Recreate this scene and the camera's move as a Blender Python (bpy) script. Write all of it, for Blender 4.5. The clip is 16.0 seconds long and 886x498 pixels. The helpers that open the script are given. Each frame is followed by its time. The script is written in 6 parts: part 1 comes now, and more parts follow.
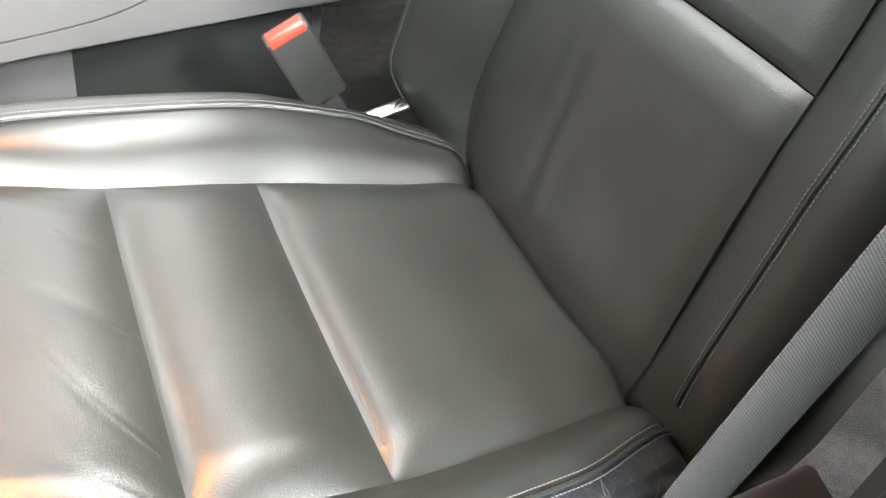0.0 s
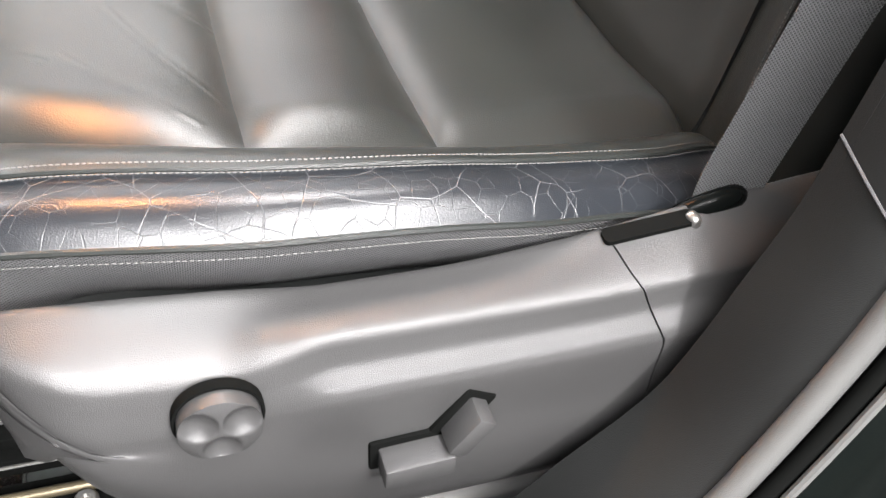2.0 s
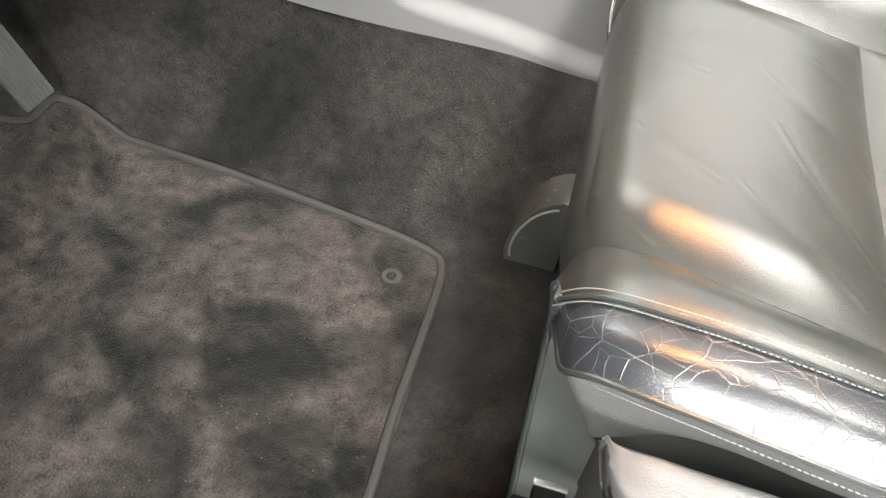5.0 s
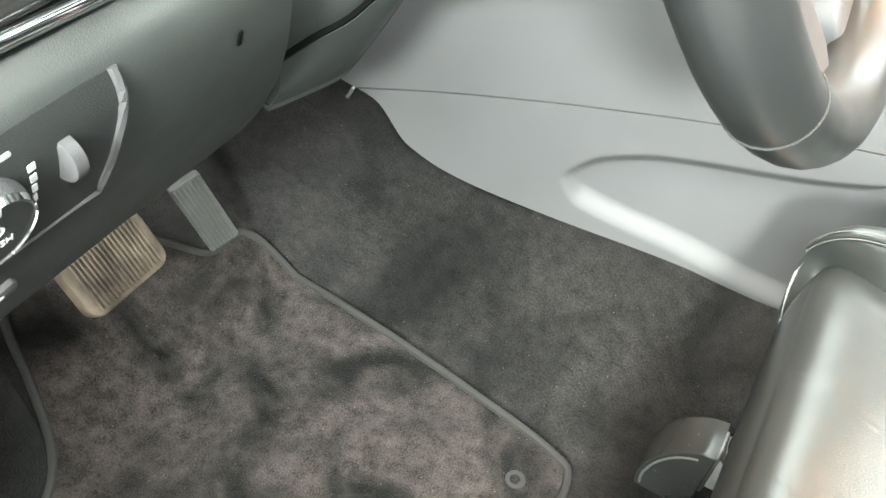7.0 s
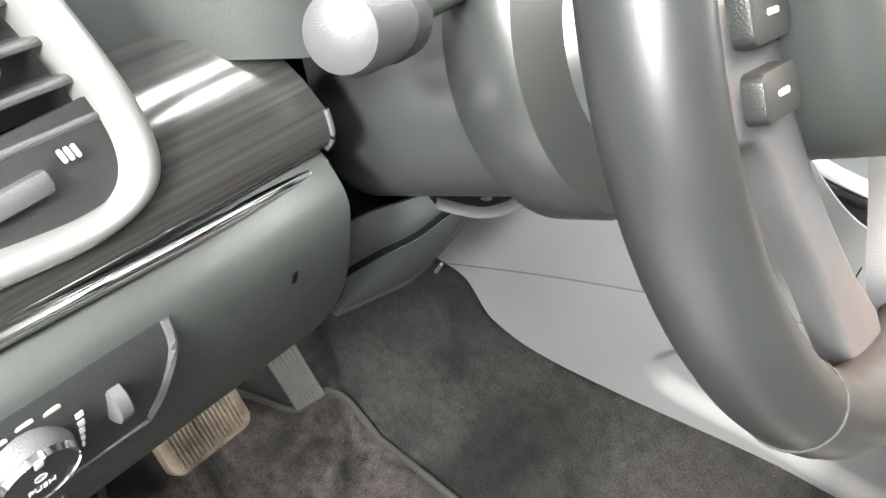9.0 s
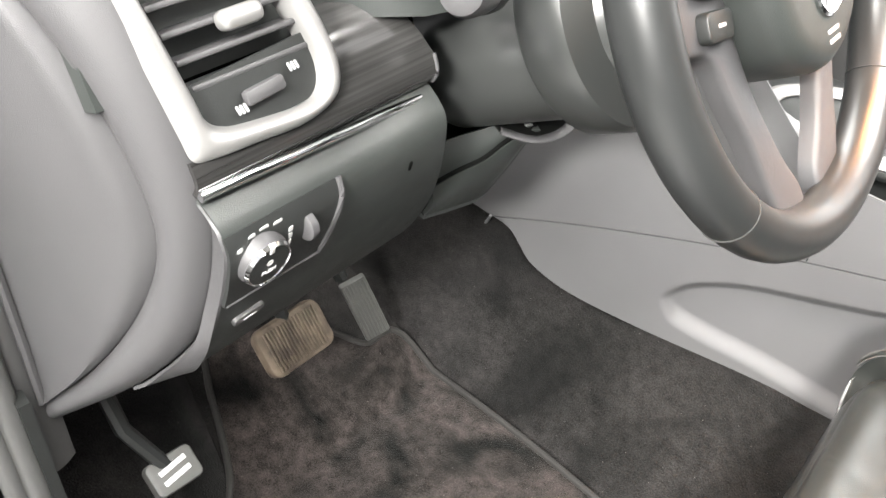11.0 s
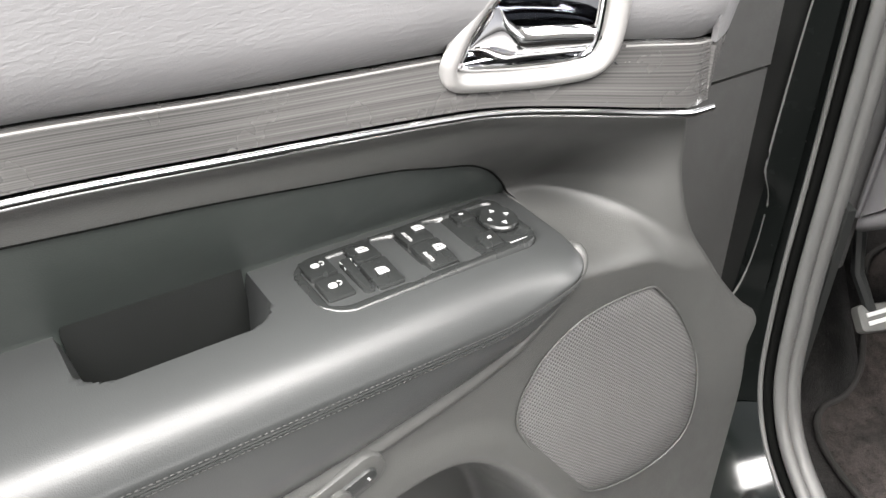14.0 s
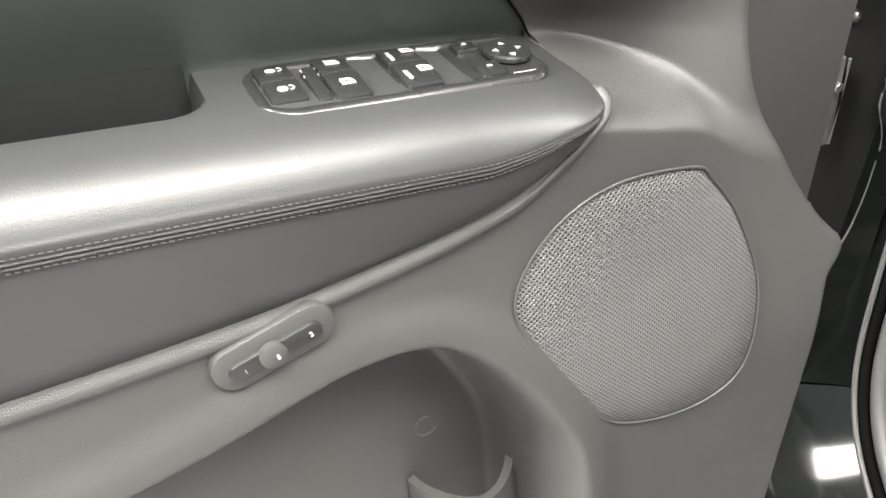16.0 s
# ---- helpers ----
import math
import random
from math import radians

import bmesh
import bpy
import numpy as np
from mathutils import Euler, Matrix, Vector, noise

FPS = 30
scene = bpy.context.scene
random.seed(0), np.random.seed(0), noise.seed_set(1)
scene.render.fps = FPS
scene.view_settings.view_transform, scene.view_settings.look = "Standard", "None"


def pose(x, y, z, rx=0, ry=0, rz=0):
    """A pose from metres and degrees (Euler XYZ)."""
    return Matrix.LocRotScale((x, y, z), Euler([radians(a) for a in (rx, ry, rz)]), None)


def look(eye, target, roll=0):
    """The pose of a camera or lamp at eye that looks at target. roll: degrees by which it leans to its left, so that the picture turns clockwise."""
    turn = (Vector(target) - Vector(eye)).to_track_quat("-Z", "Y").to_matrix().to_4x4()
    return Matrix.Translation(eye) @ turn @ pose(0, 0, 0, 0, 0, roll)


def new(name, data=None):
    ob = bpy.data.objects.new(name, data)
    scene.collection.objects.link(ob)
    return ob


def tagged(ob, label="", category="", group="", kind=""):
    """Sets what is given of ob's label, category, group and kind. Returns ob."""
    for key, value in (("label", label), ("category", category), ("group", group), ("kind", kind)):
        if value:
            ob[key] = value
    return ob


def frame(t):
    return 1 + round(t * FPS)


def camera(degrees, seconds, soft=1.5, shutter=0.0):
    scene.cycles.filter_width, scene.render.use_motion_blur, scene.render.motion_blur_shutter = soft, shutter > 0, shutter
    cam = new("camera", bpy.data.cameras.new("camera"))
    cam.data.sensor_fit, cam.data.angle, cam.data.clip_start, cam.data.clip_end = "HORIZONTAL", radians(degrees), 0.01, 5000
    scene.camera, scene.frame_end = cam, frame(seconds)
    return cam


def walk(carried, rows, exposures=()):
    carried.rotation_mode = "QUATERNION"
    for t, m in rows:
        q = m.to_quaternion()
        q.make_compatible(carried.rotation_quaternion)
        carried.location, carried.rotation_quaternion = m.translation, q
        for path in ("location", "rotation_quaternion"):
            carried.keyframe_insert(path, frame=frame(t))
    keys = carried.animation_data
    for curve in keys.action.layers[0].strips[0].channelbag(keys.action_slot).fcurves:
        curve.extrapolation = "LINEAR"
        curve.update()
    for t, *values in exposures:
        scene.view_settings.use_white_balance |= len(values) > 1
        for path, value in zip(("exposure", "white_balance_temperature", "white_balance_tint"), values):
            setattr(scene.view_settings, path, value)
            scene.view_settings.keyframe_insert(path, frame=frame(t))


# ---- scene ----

cam = camera(55.4, 16.0)
PATH = [
    (0, (0.286, -0.502, 0.906), (1.122, 0.792, -0.368), 12.2),
    (0.5, (0.295, -0.509, 0.872), (1.069, 0.789, -0.438), 10.1),
    (1, (0.284, -0.55, 0.822), (1.032, 0.739, -0.511), 9.5),
    (1.5, (0.281, -0.631, 0.778), (0.978, 0.703, -0.539), 9.0),
    (2, (0.283, -0.679, 0.746), (0.895, 0.679, -0.589), 9.1),
    (2.5, (0.278, -0.682, 0.746), (0.808, 0.701, -0.598), 7.9),
    (3, (0.188, -0.713, 0.798), (0.609, 0.699, -0.554), 6.7),
    (3.5, (0.106, -0.742, 0.825), (0.358, 0.687, -0.552), 7.3),
    (4, (0.084, -0.711, 0.799), (0.143, 0.719, -0.599), 7.3),
    (4.2, (0.085, -0.677, 0.782), (0.077, 0.746, -0.624), 7.5),
    (6.3, (0.111, -0.462, 0.881), (-0.306, 0.717, -0.679), 9.5),
    (6.5, (0.106, -0.441, 0.918), (-0.348, 0.708, -0.654), 9.1),
    (7, (0.042, -0.431, 0.935), (-0.532, 0.821, -0.515), 7.5),
    (7.5, (0.023, -0.421, 0.912), (-0.677, 0.835, -0.478), 5.2),
    (8, (0.03, -0.393, 0.927), (-0.762, 0.859, -0.416), 3.8),
    (8.5, (0.046, -0.382, 0.968), (-0.832, 0.874, -0.317), 2.8),
    (8.7, (0.051, -0.382, 0.979), (-0.852, 0.876, -0.286), 2.9),
    (10.8, (0.135, -0.517, 1.04), (-0.852, 0.728, -0.175), 2.1),
    (11, (0.176, -0.589, 1.053), (-0.82, 0.648, -0.162), 2.1),
    (11.3, (0.226, -0.718, 1.079), (-0.789, 0.494, -0.147), 2.3),
    (11.5, (0.25, -0.809, 1.075), (-0.806, 0.38, -0.139), 1.4),
    (12, (0.271, -0.954, 1.095), (-0.955, 0.072, -0.107), 0.9),
    (12.5, (0.282, -1.013, 1.099), (-1.087, -0.19, -0.104), 0.3),
    (13, (0.29, -1.041, 1.107), (-1.177, -0.417, -0.102), -0.7),
    (13.5, (0.303, -1.067, 1.117), (-1.214, -0.606, -0.103), -1.4),
    (14, (0.326, -1.093, 1.12), (-1.226, -0.771, -0.1), -2.2),
    (14.5, (0.349, -1.099, 1.106), (-1.229, -0.897, -0.106), -1.6),
    (15, (0.355, -1.09, 1.059), (-1.246, -0.95, -0.131), -1.8),
    (15.5, (0.345, -1.072, 0.989), (-1.278, -0.957, -0.173), -2.0),
    (16, (0.321, -1.013, 0.97), (-1.289, -0.958, -0.216), -2.9),
]
walk(cam, [(t, look(eye, target, roll)) for t, eye, target, roll in PATH], [(0, 2.38, 6450, 9), (0.8, 2.33, 6450, 13), (1.5, 2.07, 6380, 13), (2.5, 1.75, 6580, 15), (3.5, 1.76, 6620, 12), (4.2, 1.97, 6680, 10), (6.5, 2.58, 6520, 5), (7, 2.66, 6350, 0), (7.5, 2.64, 6250, -2), (8, 2.62, 6450, 6), (8.5, 2.6, 6500, 7), (11, 2.30, 6650, 11), (11.5, 2.42, 6680, 12), (12, 2.64, 6650, 13), (12.5, 2.06, 6600, 12), (13, 1.98, 6600, 13), (14.5, 1.80, 6640, 13), (15.5, 1.96, 6800, 14), (16, 2.06, 6780, 14)])

# ---- world and light ----
world = bpy.data.worlds.new("overcast")
scene.world = world
world.use_nodes = True
wn = world.node_tree
wbg = wn.nodes["Background"]
wsky = wn.nodes.new("ShaderNodeTexSky")
wsky.sky_type, wsky.sun_disc = "NISHITA", False
wsky.sun_elevation, wsky.sun_rotation = radians(48), radians(200)
whsv = wn.nodes.new("ShaderNodeHueSaturation")
whsv.inputs["Saturation"].default_value = 0.12
wn.links.new(wsky.outputs[0], whsv.inputs["Color"])
wn.links.new(whsv.outputs[0], wbg.inputs["Color"])
wbg.inputs["Strength"].default_value = 0.048


def lamp(name, kind, where, target, energy, color=(1, 1, 1), size=1.0, size_y=None, angle=10, spread=180):
    data = bpy.data.lights.new(name, kind)
    data.energy, data.color = energy, color
    if kind == "SUN":
        data.angle = radians(angle)
    else:
        data.size, data.spread = size, radians(spread)
        if size_y:
            data.shape, data.size_y = "RECTANGLE", size_y
    ob = new(name, data)
    ob.matrix_world = look(where, target)
    return ob


WHITE_TUBE = (1.0, 1.0, 0.97)
lamp("sun", "SUN", (0.9, -3.2, 4.6), (0, 0, 0), 0.2, WHITE_TUBE, angle=30)
# lamps over the bay, out of view; rows of tubes are assumed
lamp("bay_light", "AREA", (1.1, -0.35, 2.75), (1.05, -0.35, 0.0), 150, WHITE_TUBE, 3.8, 0.9)
lamp("bay_light", "AREA", (0.95, -3.15, 2.6), (0.0, -0.3, 0.5), 90, WHITE_TUBE, 0.5, 0.35)
# unseen lamp added to brighten the belt and pillar from the front
lamp("bay_light", "AREA", (-0.45, -2.35, 2.75), (0.2, -0.5, 0.3), 75, WHITE_TUBE, 1.9, 0.5)
# unseen warm lamp added for the orange sheen on the seat
lamp("warm_fill_lamp", "AREA", (0.10, 0.22, 1.29), (0.3, -0.1, 0.35), 0.9, (1.0, 0.40, 0.12), 0.18, 0.13, spread=75)
# daylight through windscreen and far window; the roof lamp is added, unseen
lamp("roof_fill_light", "AREA", (0.33, 0.45, 1.345), (0.33, 0.45, 0.0), 1.0, (0.99, 1.0, 1.0), 0.64, 0.86)
lamp("windscreen_light", "AREA", (-0.62, 0.62, 1.22), (0.45, 0.0, 0.55), 10.5, (0.97, 1.0, 0.985), 1.0, 0.55)
lamp("window_light", "AREA", (0.35, 1.15, 1.09), (0.35, 0.0, 0.45), 1.8, (0.99, 1.0, 1.0), 0.9, 0.36)


# ---- mesh helpers ----
def tab(x, rows):
    """A smooth curve through rows of (x, value)."""
    xs, ys = [r[0] for r in rows], [r[1] for r in rows]
    if x <= xs[0]:
        return ys[0]
    if x >= xs[-1]:
        return ys[-1]
    k = max(i for i in range(len(xs) - 1) if xs[i] <= x)
    h = xs[k + 1] - xs[k]
    u = (x - xs[k]) / h

    def slope(i):
        if i == 0 or i == len(xs) - 1:
            return 0.0 if len(xs) > 2 else (ys[1] - ys[0]) / (xs[1] - xs[0])
        a = (ys[i] - ys[i - 1]) / (xs[i] - xs[i - 1])
        b = (ys[i + 1] - ys[i]) / (xs[i + 1] - xs[i])
        return 0.0 if a * b <= 0 else 2 * a * b / (a + b)

    m0, m1 = slope(k), slope(k + 1)
    return (2 * u**3 - 3 * u**2 + 1) * ys[k] + (u**3 - 2 * u**2 + u) * h * m0 + (3 * u**2 - 2 * u**3) * ys[k + 1] + (u**3 - u**2) * h * m1


def sstep(a, b, x):
    u = min(1.0, max(0.0, (x - a) / (b - a)))
    return u * u * (3 - 2 * u)


def smooth_path(points, n, closed=False):
    """n points on a Catmull-Rom curve through the given ones."""
    pts = [Vector(p) for p in points]
    count = len(pts) if closed else len(pts) - 1
    out = []
    for i in range(n):
        u = i * count / (n if closed else n - 1)
        k = min(int(u), count - 1)
        f = u - k
        get = (lambda j: pts[j % len(pts)]) if closed else (lambda j: pts[min(max(j, 0), len(pts) - 1)])
        a, b, c, d = get(k - 1), get(k), get(k + 1), get(k + 2)
        out.append(0.5 * (2 * b + (c - a) * f + (2 * a - 5 * b + 4 * c - d) * f * f + (3 * b - a - 3 * c + d) * f**3))
    return out


def along(path, u):
    """The point at 0..1 on a dense path."""
    x = u * (len(path) - 1)
    k = min(int(x), len(path) - 2)
    return path[k].lerp(path[k + 1], x - k)


def surf(f, nu, nv, thick=0.0, wrap=False, skip=None):
    """A sheet f(u, v), u and v from 0 to 1, given a thickness away from its normal. skip(u, v): where it has a hole."""
    bm = bmesh.new()
    uv = bm.loops.layers.uv.new("sheet")
    rows = [[bm.verts.new(f(i / (nu - 1), j / (nv - 1))) for j in range(nv)] for i in range(nu)]
    for i in range(nu - 1):
        for j in range(nv - 1):
            if skip and skip((i + 0.5) / (nu - 1), (j + 0.5) / (nv - 1)):
                continue
            fc = bm.faces.new((rows[i][j], rows[i + 1][j], rows[i + 1][j + 1], rows[i][j + 1]))
            for lp, (a, b) in zip(fc.loops, ((i, j), (i + 1, j), (i + 1, j + 1), (i, j + 1))):
                lp[uv].uv = (a / (nu - 1), b / (nv - 1))
        if wrap:
            bm.faces.new((rows[i][nv - 1], rows[i + 1][nv - 1], rows[i + 1][0], rows[i][0]))
    loose = [v for v in bm.verts if not v.link_faces]
    if loose:
        bmesh.ops.delete(bm, geom=loose, context="VERTS")
    if thick:
        bm.normal_update()
        bmesh.ops.solidify(bm, geom=bm.faces[:], thickness=thick)
    return bm


def ring_sweep(path, section, closed=False, up=(0, 0, 1), caps=True):
    """Carries a closed 2D section (list of (a, b)) along a path: a runs sideways, b along up. section may be a function of 0..1."""
    pts = [Vector(p) for p in path]
    bm, rings, n = bmesh.new(), [], len(pts)
    for i, p in enumerate(pts):
        q, r = (pts[(i + 1) % n], pts[i - 1]) if closed else (pts[min(i + 1, n - 1)], pts[max(i - 1, 0)])
        t = (q - r).normalized()
        side = t.cross(Vector(up)).normalized()
        top = side.cross(t)
        sec = section(i / max(n - 1, 1)) if callable(section) else section
        rings.append([bm.verts.new(p + side * a + top * b) for a, b in sec])
    for i in range(n if closed else n - 1):
        a, b = rings[i], rings[(i + 1) % n]
        for j in range(len(a)):
            k = (j + 1) % len(a)
            bm.faces.new((a[j], a[k], b[k], b[j]))
    if caps and not closed:
        bm.faces.new(rings[0][::-1])
        bm.faces.new(rings[-1])
    bmesh.ops.recalc_face_normals(bm, faces=bm.faces[:])
    return bm


def circle(r, n=10, squash=1.0):
    return [(r * math.cos(2 * math.pi * i / n), squash * r * math.sin(2 * math.pi * i / n)) for i in range(n)]


def tube(path, r, n=8, closed=False, up=(0, 0, 1)):
    return ring_sweep(path, circle(r, n), closed, up)


def plate(outline, thick, m=None, bevel=0.0, seg=2):
    """A plate with an outline in its local x and y, its top at z = 0, moved by m."""
    bm = bmesh.new()
    low = [bm.verts.new((x, y, -thick)) for x, y in outline]
    top = [bm.verts.new((x, y, 0)) for x, y in outline]
    bm.faces.new(top)
    bm.faces.new(low[::-1])
    n = len(top)
    for i in range(n):
        j = (i + 1) % n
        bm.faces.new((low[i], low[j], top[j], top[i]))
    bmesh.ops.recalc_face_normals(bm, faces=bm.faces[:])
    if bevel:
        ring = [e for e in bm.edges if all(v in top for v in e.verts)]
        bmesh.ops.bevel(bm, geom=ring, offset=bevel, segments=seg, profile=0.5, affect="EDGES", clamp_overlap=True)
    if m:
        bmesh.ops.transform(bm, matrix=m, verts=bm.verts[:])
    return bm


def rbox(sx, sy, sz, m=None, bevel=0.003, seg=2):
    bm = bmesh.new()
    bmesh.ops.create_cube(bm, size=1)
    bmesh.ops.scale(bm, vec=(sx, sy, sz), verts=bm.verts[:])
    bmesh.ops.bevel(bm, geom=bm.edges[:], offset=min(bevel, 0.45 * min(sx, sy, sz)), segments=seg, profile=0.5, affect="EDGES", clamp_overlap=True)
    if m:
        bmesh.ops.transform(bm, matrix=m, verts=bm.verts[:])
    return bm


def dashes(path, count, length, r, lift=0.0):
    """A row of short thread stitches on a path."""
    pts = [Vector(p) for p in path]
    bm = bmesh.new()
    for k in range(count):
        u = (k + 0.5) / count * (len(pts) - 1)
        i = min(int(u), len(pts) - 2)
        p = pts[i].lerp(pts[i + 1], u - i)
        t = (pts[i + 1] - pts[i]).normalized()
        side = t.cross(Vector((0, 0, 1)))
        side = side.normalized() if side.length > 1e-4 else Vector((1, 0, 0))
        up = side.cross(t)
        ring = [[bm.verts.new(p + t * s * length + side * a * r * w + up * b * r * w) for a, b in ((1, 0), (0, 1), (-1, 0), (0, -1))] for s, w in ((-0.5, 0.5), (-0.25, 1), (0.25, 1), (0.5, 0.5))]
        for a, b in zip(ring, ring[1:]):
            for j in range(4):
                bm.faces.new((a[j], a[(j + 1) % 4], b[(j + 1) % 4], b[j]))
    return bm


def lettering(words, size, m, depth=0.0003):
    """Flat letters, centred on the pose m."""
    data = bpy.data.curves.new("letters", "FONT")
    data.body, data.size, data.extrude, data.align_x, data.align_y = words, size, depth, "CENTER", "CENTER"
    ob = bpy.data.objects.new("letters", data)
    scene.collection.objects.link(ob)
    bpy.context.view_layer.update()
    mesh = bpy.data.meshes.new_from_object(ob.evaluated_get(bpy.context.evaluated_depsgraph_get()))
    bm = bmesh.new()
    bm.from_mesh(mesh)
    bpy.data.objects.remove(ob)
    bpy.data.curves.remove(data)
    bpy.data.meshes.remove(mesh)
    bmesh.ops.transform(bm, matrix=m, verts=bm.verts[:])
    return bm


def round_rect(w, h, r, n=5, cx=0.0, cy=0.0):
    out = []
    for k, (x, y) in enumerate(((w / 2 - r, h / 2 - r), (-w / 2 + r, h / 2 - r), (-w / 2 + r, -h / 2 + r), (w / 2 - r, -h / 2 + r))):
        for i in range(n + 1):
            a = math.pi / 2 * (k + i / n)
            out.append((cx + x + r * math.cos(a), cy + y + r * math.sin(a)))
    return out


def lathe(profile, m=None, n=32):
    """A turned body: rows of (radius, height) about the local z axis."""
    bm = bmesh.new()
    rings = [[bm.verts.new((r * math.cos(2 * math.pi * i / n), r * math.sin(2 * math.pi * i / n), z)) for i in range(n)] for r, z in profile]
    for a, b in zip(rings, rings[1:]):
        for i in range(n):
            bm.faces.new((a[i], a[(i + 1) % n], b[(i + 1) % n], b[i]))
    for ring in (rings[0][::-1], rings[-1]):
        bm.faces.new(ring)
    bmesh.ops.recalc_face_normals(bm, faces=bm.faces[:])
    if m:
        bmesh.ops.transform(bm, matrix=m, verts=bm.verts[:])
    return bm


def frame_at(origin, xaxis, zaxis):
    """A pose whose z axis is zaxis and whose x axis lies along xaxis."""
    z = Vector(zaxis).normalized()
    x = Vector(xaxis) - z * Vector(xaxis).dot(z)
    x.normalize()
    y = z.cross(x)
    return Matrix(((x[0], y[0], z[0], origin[0]), (x[1], y[1], z[1], origin[1]), (x[2], y[2], z[2], origin[2]), (0, 0, 0, 1)))


def join(*parts):
    """One bmesh out of several."""
    bm = bmesh.new()
    for other in parts:
        mesh = bpy.data.meshes.new("joined")
        other.to_mesh(mesh)
        bm.from_mesh(mesh)
        bpy.data.meshes.remove(mesh)
        other.free()
    return bm


def as_mesh(name, bm, material, sharp=40):
    mesh = bpy.data.meshes.new(name)
    bm.normal_update()
    for e in bm.edges:
        e.smooth = not (len(e.link_faces) == 2 and e.calc_face_angle(0) > radians(sharp))
    for fc in bm.faces:
        fc.smooth = True
    bm.to_mesh(mesh)
    bm.free()
    mesh.materials.append(material)
    return mesh


def thing(name, where, label, category, group="", kind=""):
    """An Empty at the base of a thing, which parents its parts."""
    ob = new(name)
    ob.location, ob.empty_display_size = where, 0.05
    return tagged(ob, label, category, group, kind)


def part(name, bm, material, parent, label="", sharp=40):
    """One mesh, given in the place's own coordinates, under a thing or a part."""
    ob = new(name, as_mesh(name, bm, material, sharp))
    ob.parent = parent
    bpy.context.view_layer.update()
    ob.matrix_parent_inverse = parent.matrix_world.inverted()
    return tagged(ob, label)


def solid(name, bm, material, label, category="", kind="", sharp=40):
    """A thing of one mesh."""
    return tagged(new(name, as_mesh(name, bm, material, sharp)), label, category, "", kind)


# ---- materials ----
def material(name, color, rough=0.5, metal=0.0, vary=0.15, scale=6.0, grain=0.0, grain_scale=900.0, rough_vary=0.08, spec=0.5, detail=4.0, tint=None):
    m = bpy.data.materials.new(name)
    m.use_nodes = True
    nt = m.node_tree
    b = nt.nodes["Principled BSDF"]
    b.inputs["Metallic"].default_value = metal
    b.inputs["Specular IOR Level"].default_value = spec
    co = nt.nodes.new("ShaderNodeTexCoord")
    big = nt.nodes.new("ShaderNodeTexNoise")
    big.inputs["Scale"].default_value, big.inputs["Detail"].default_value = scale, detail
    nt.links.new(co.outputs["Object"], big.inputs["Vector"])
    ramp = nt.nodes.new("ShaderNodeValToRGB")
    dark = [c * (1 - vary) for c in color]
    light = [min(1, c * (1 + vary)) for c in (tint or color)]
    ramp.color_ramp.elements[0].position, ramp.color_ramp.elements[1].position = 0.3, 0.7
    ramp.color_ramp.elements[0].color, ramp.color_ramp.elements[1].color = (*dark, 1), (*light, 1)
    nt.links.new(big.outputs["Fac"], ramp.inputs["Fac"])
    nt.links.new(ramp.outputs["Color"], b.inputs["Base Color"])
    rr = nt.nodes.new("ShaderNodeMapRange")
    rr.inputs["To Min"].default_value, rr.inputs["To Max"].default_value = max(0.02, rough - rough_vary), min(1, rough + rough_vary)
    fine = nt.nodes.new("ShaderNodeTexNoise")
    fine.inputs["Scale"].default_value, fine.inputs["Detail"].default_value = scale * 7, 3
    nt.links.new(co.outputs["Object"], fine.inputs["Vector"])
    nt.links.new(fine.outputs["Fac"], rr.inputs["Value"])
    nt.links.new(rr.outputs["Result"], b.inputs["Roughness"])
    if grain:
        cell = nt.nodes.new("ShaderNodeTexVoronoi")
        cell.inputs["Scale"].default_value = grain_scale
        nt.links.new(co.outputs["Object"], cell.inputs["Vector"])
        bump = nt.nodes.new("ShaderNodeBump")
        bump.inputs["Strength"].default_value, bump.inputs["Distance"].default_value = grain, 0.0006
        nt.links.new(cell.outputs["Distance"], bump.inputs["Height"])
        nt.links.new(bump.outputs["Normal"], b.inputs["Normal"])
    return m


LEATHER = material("seat leather", (0.0165, 0.0182, 0.0172), 0.30, vary=0.2, grain=0.20, grain_scale=900, rough_vary=0.015, spec=0.42)
LEATHER_WORN = material("worn bolster leather", (0.012, 0.0138, 0.0165), 0.29, vary=0.2, grain=0.16, grain_scale=900, rough_vary=0.03)
FABRIC = material("woven seat skirt", (0.082, 0.082, 0.084), 0.75, vary=0.15, grain=0.8, grain_scale=1100)
THREAD = material("grey thread", (0.088, 0.088, 0.084), 0.6)
THREAD_DARK = material("dark grey thread", (0.034, 0.034, 0.033), 0.85, spec=0.2)
PLASTIC = material("grained grey plastic", (0.039, 0.0385, 0.0386), 0.36, vary=0.08, grain=0.3, grain_scale=1500, rough_vary=0.04)
PLASTIC_DARK = material("dark plastic", (0.016, 0.0172, 0.0168), 0.40, vary=0.12, grain=0.25, grain_scale=1300)
COLUMN = material("smooth column plastic", (0.027, 0.0285, 0.0277), 0.30, vary=0.05, grain=0.08, grain_scale=1000, rough_vary=0.015)
PILLAR = material("brushed dark trim skin", (0.008, 0.0085, 0.0083), 0.6, vary=0.15, grain=0.25, grain_scale=1300, spec=0.2)
DASH = material("soft dash skin", (0.025, 0.028, 0.0265), 0.44, vary=0.1, grain=0.18, grain_scale=1000)
DASH_GREY = material("grey dash plastic", (0.053, 0.052, 0.054), 0.45, vary=0.06, grain=0.3, grain_scale=1500)
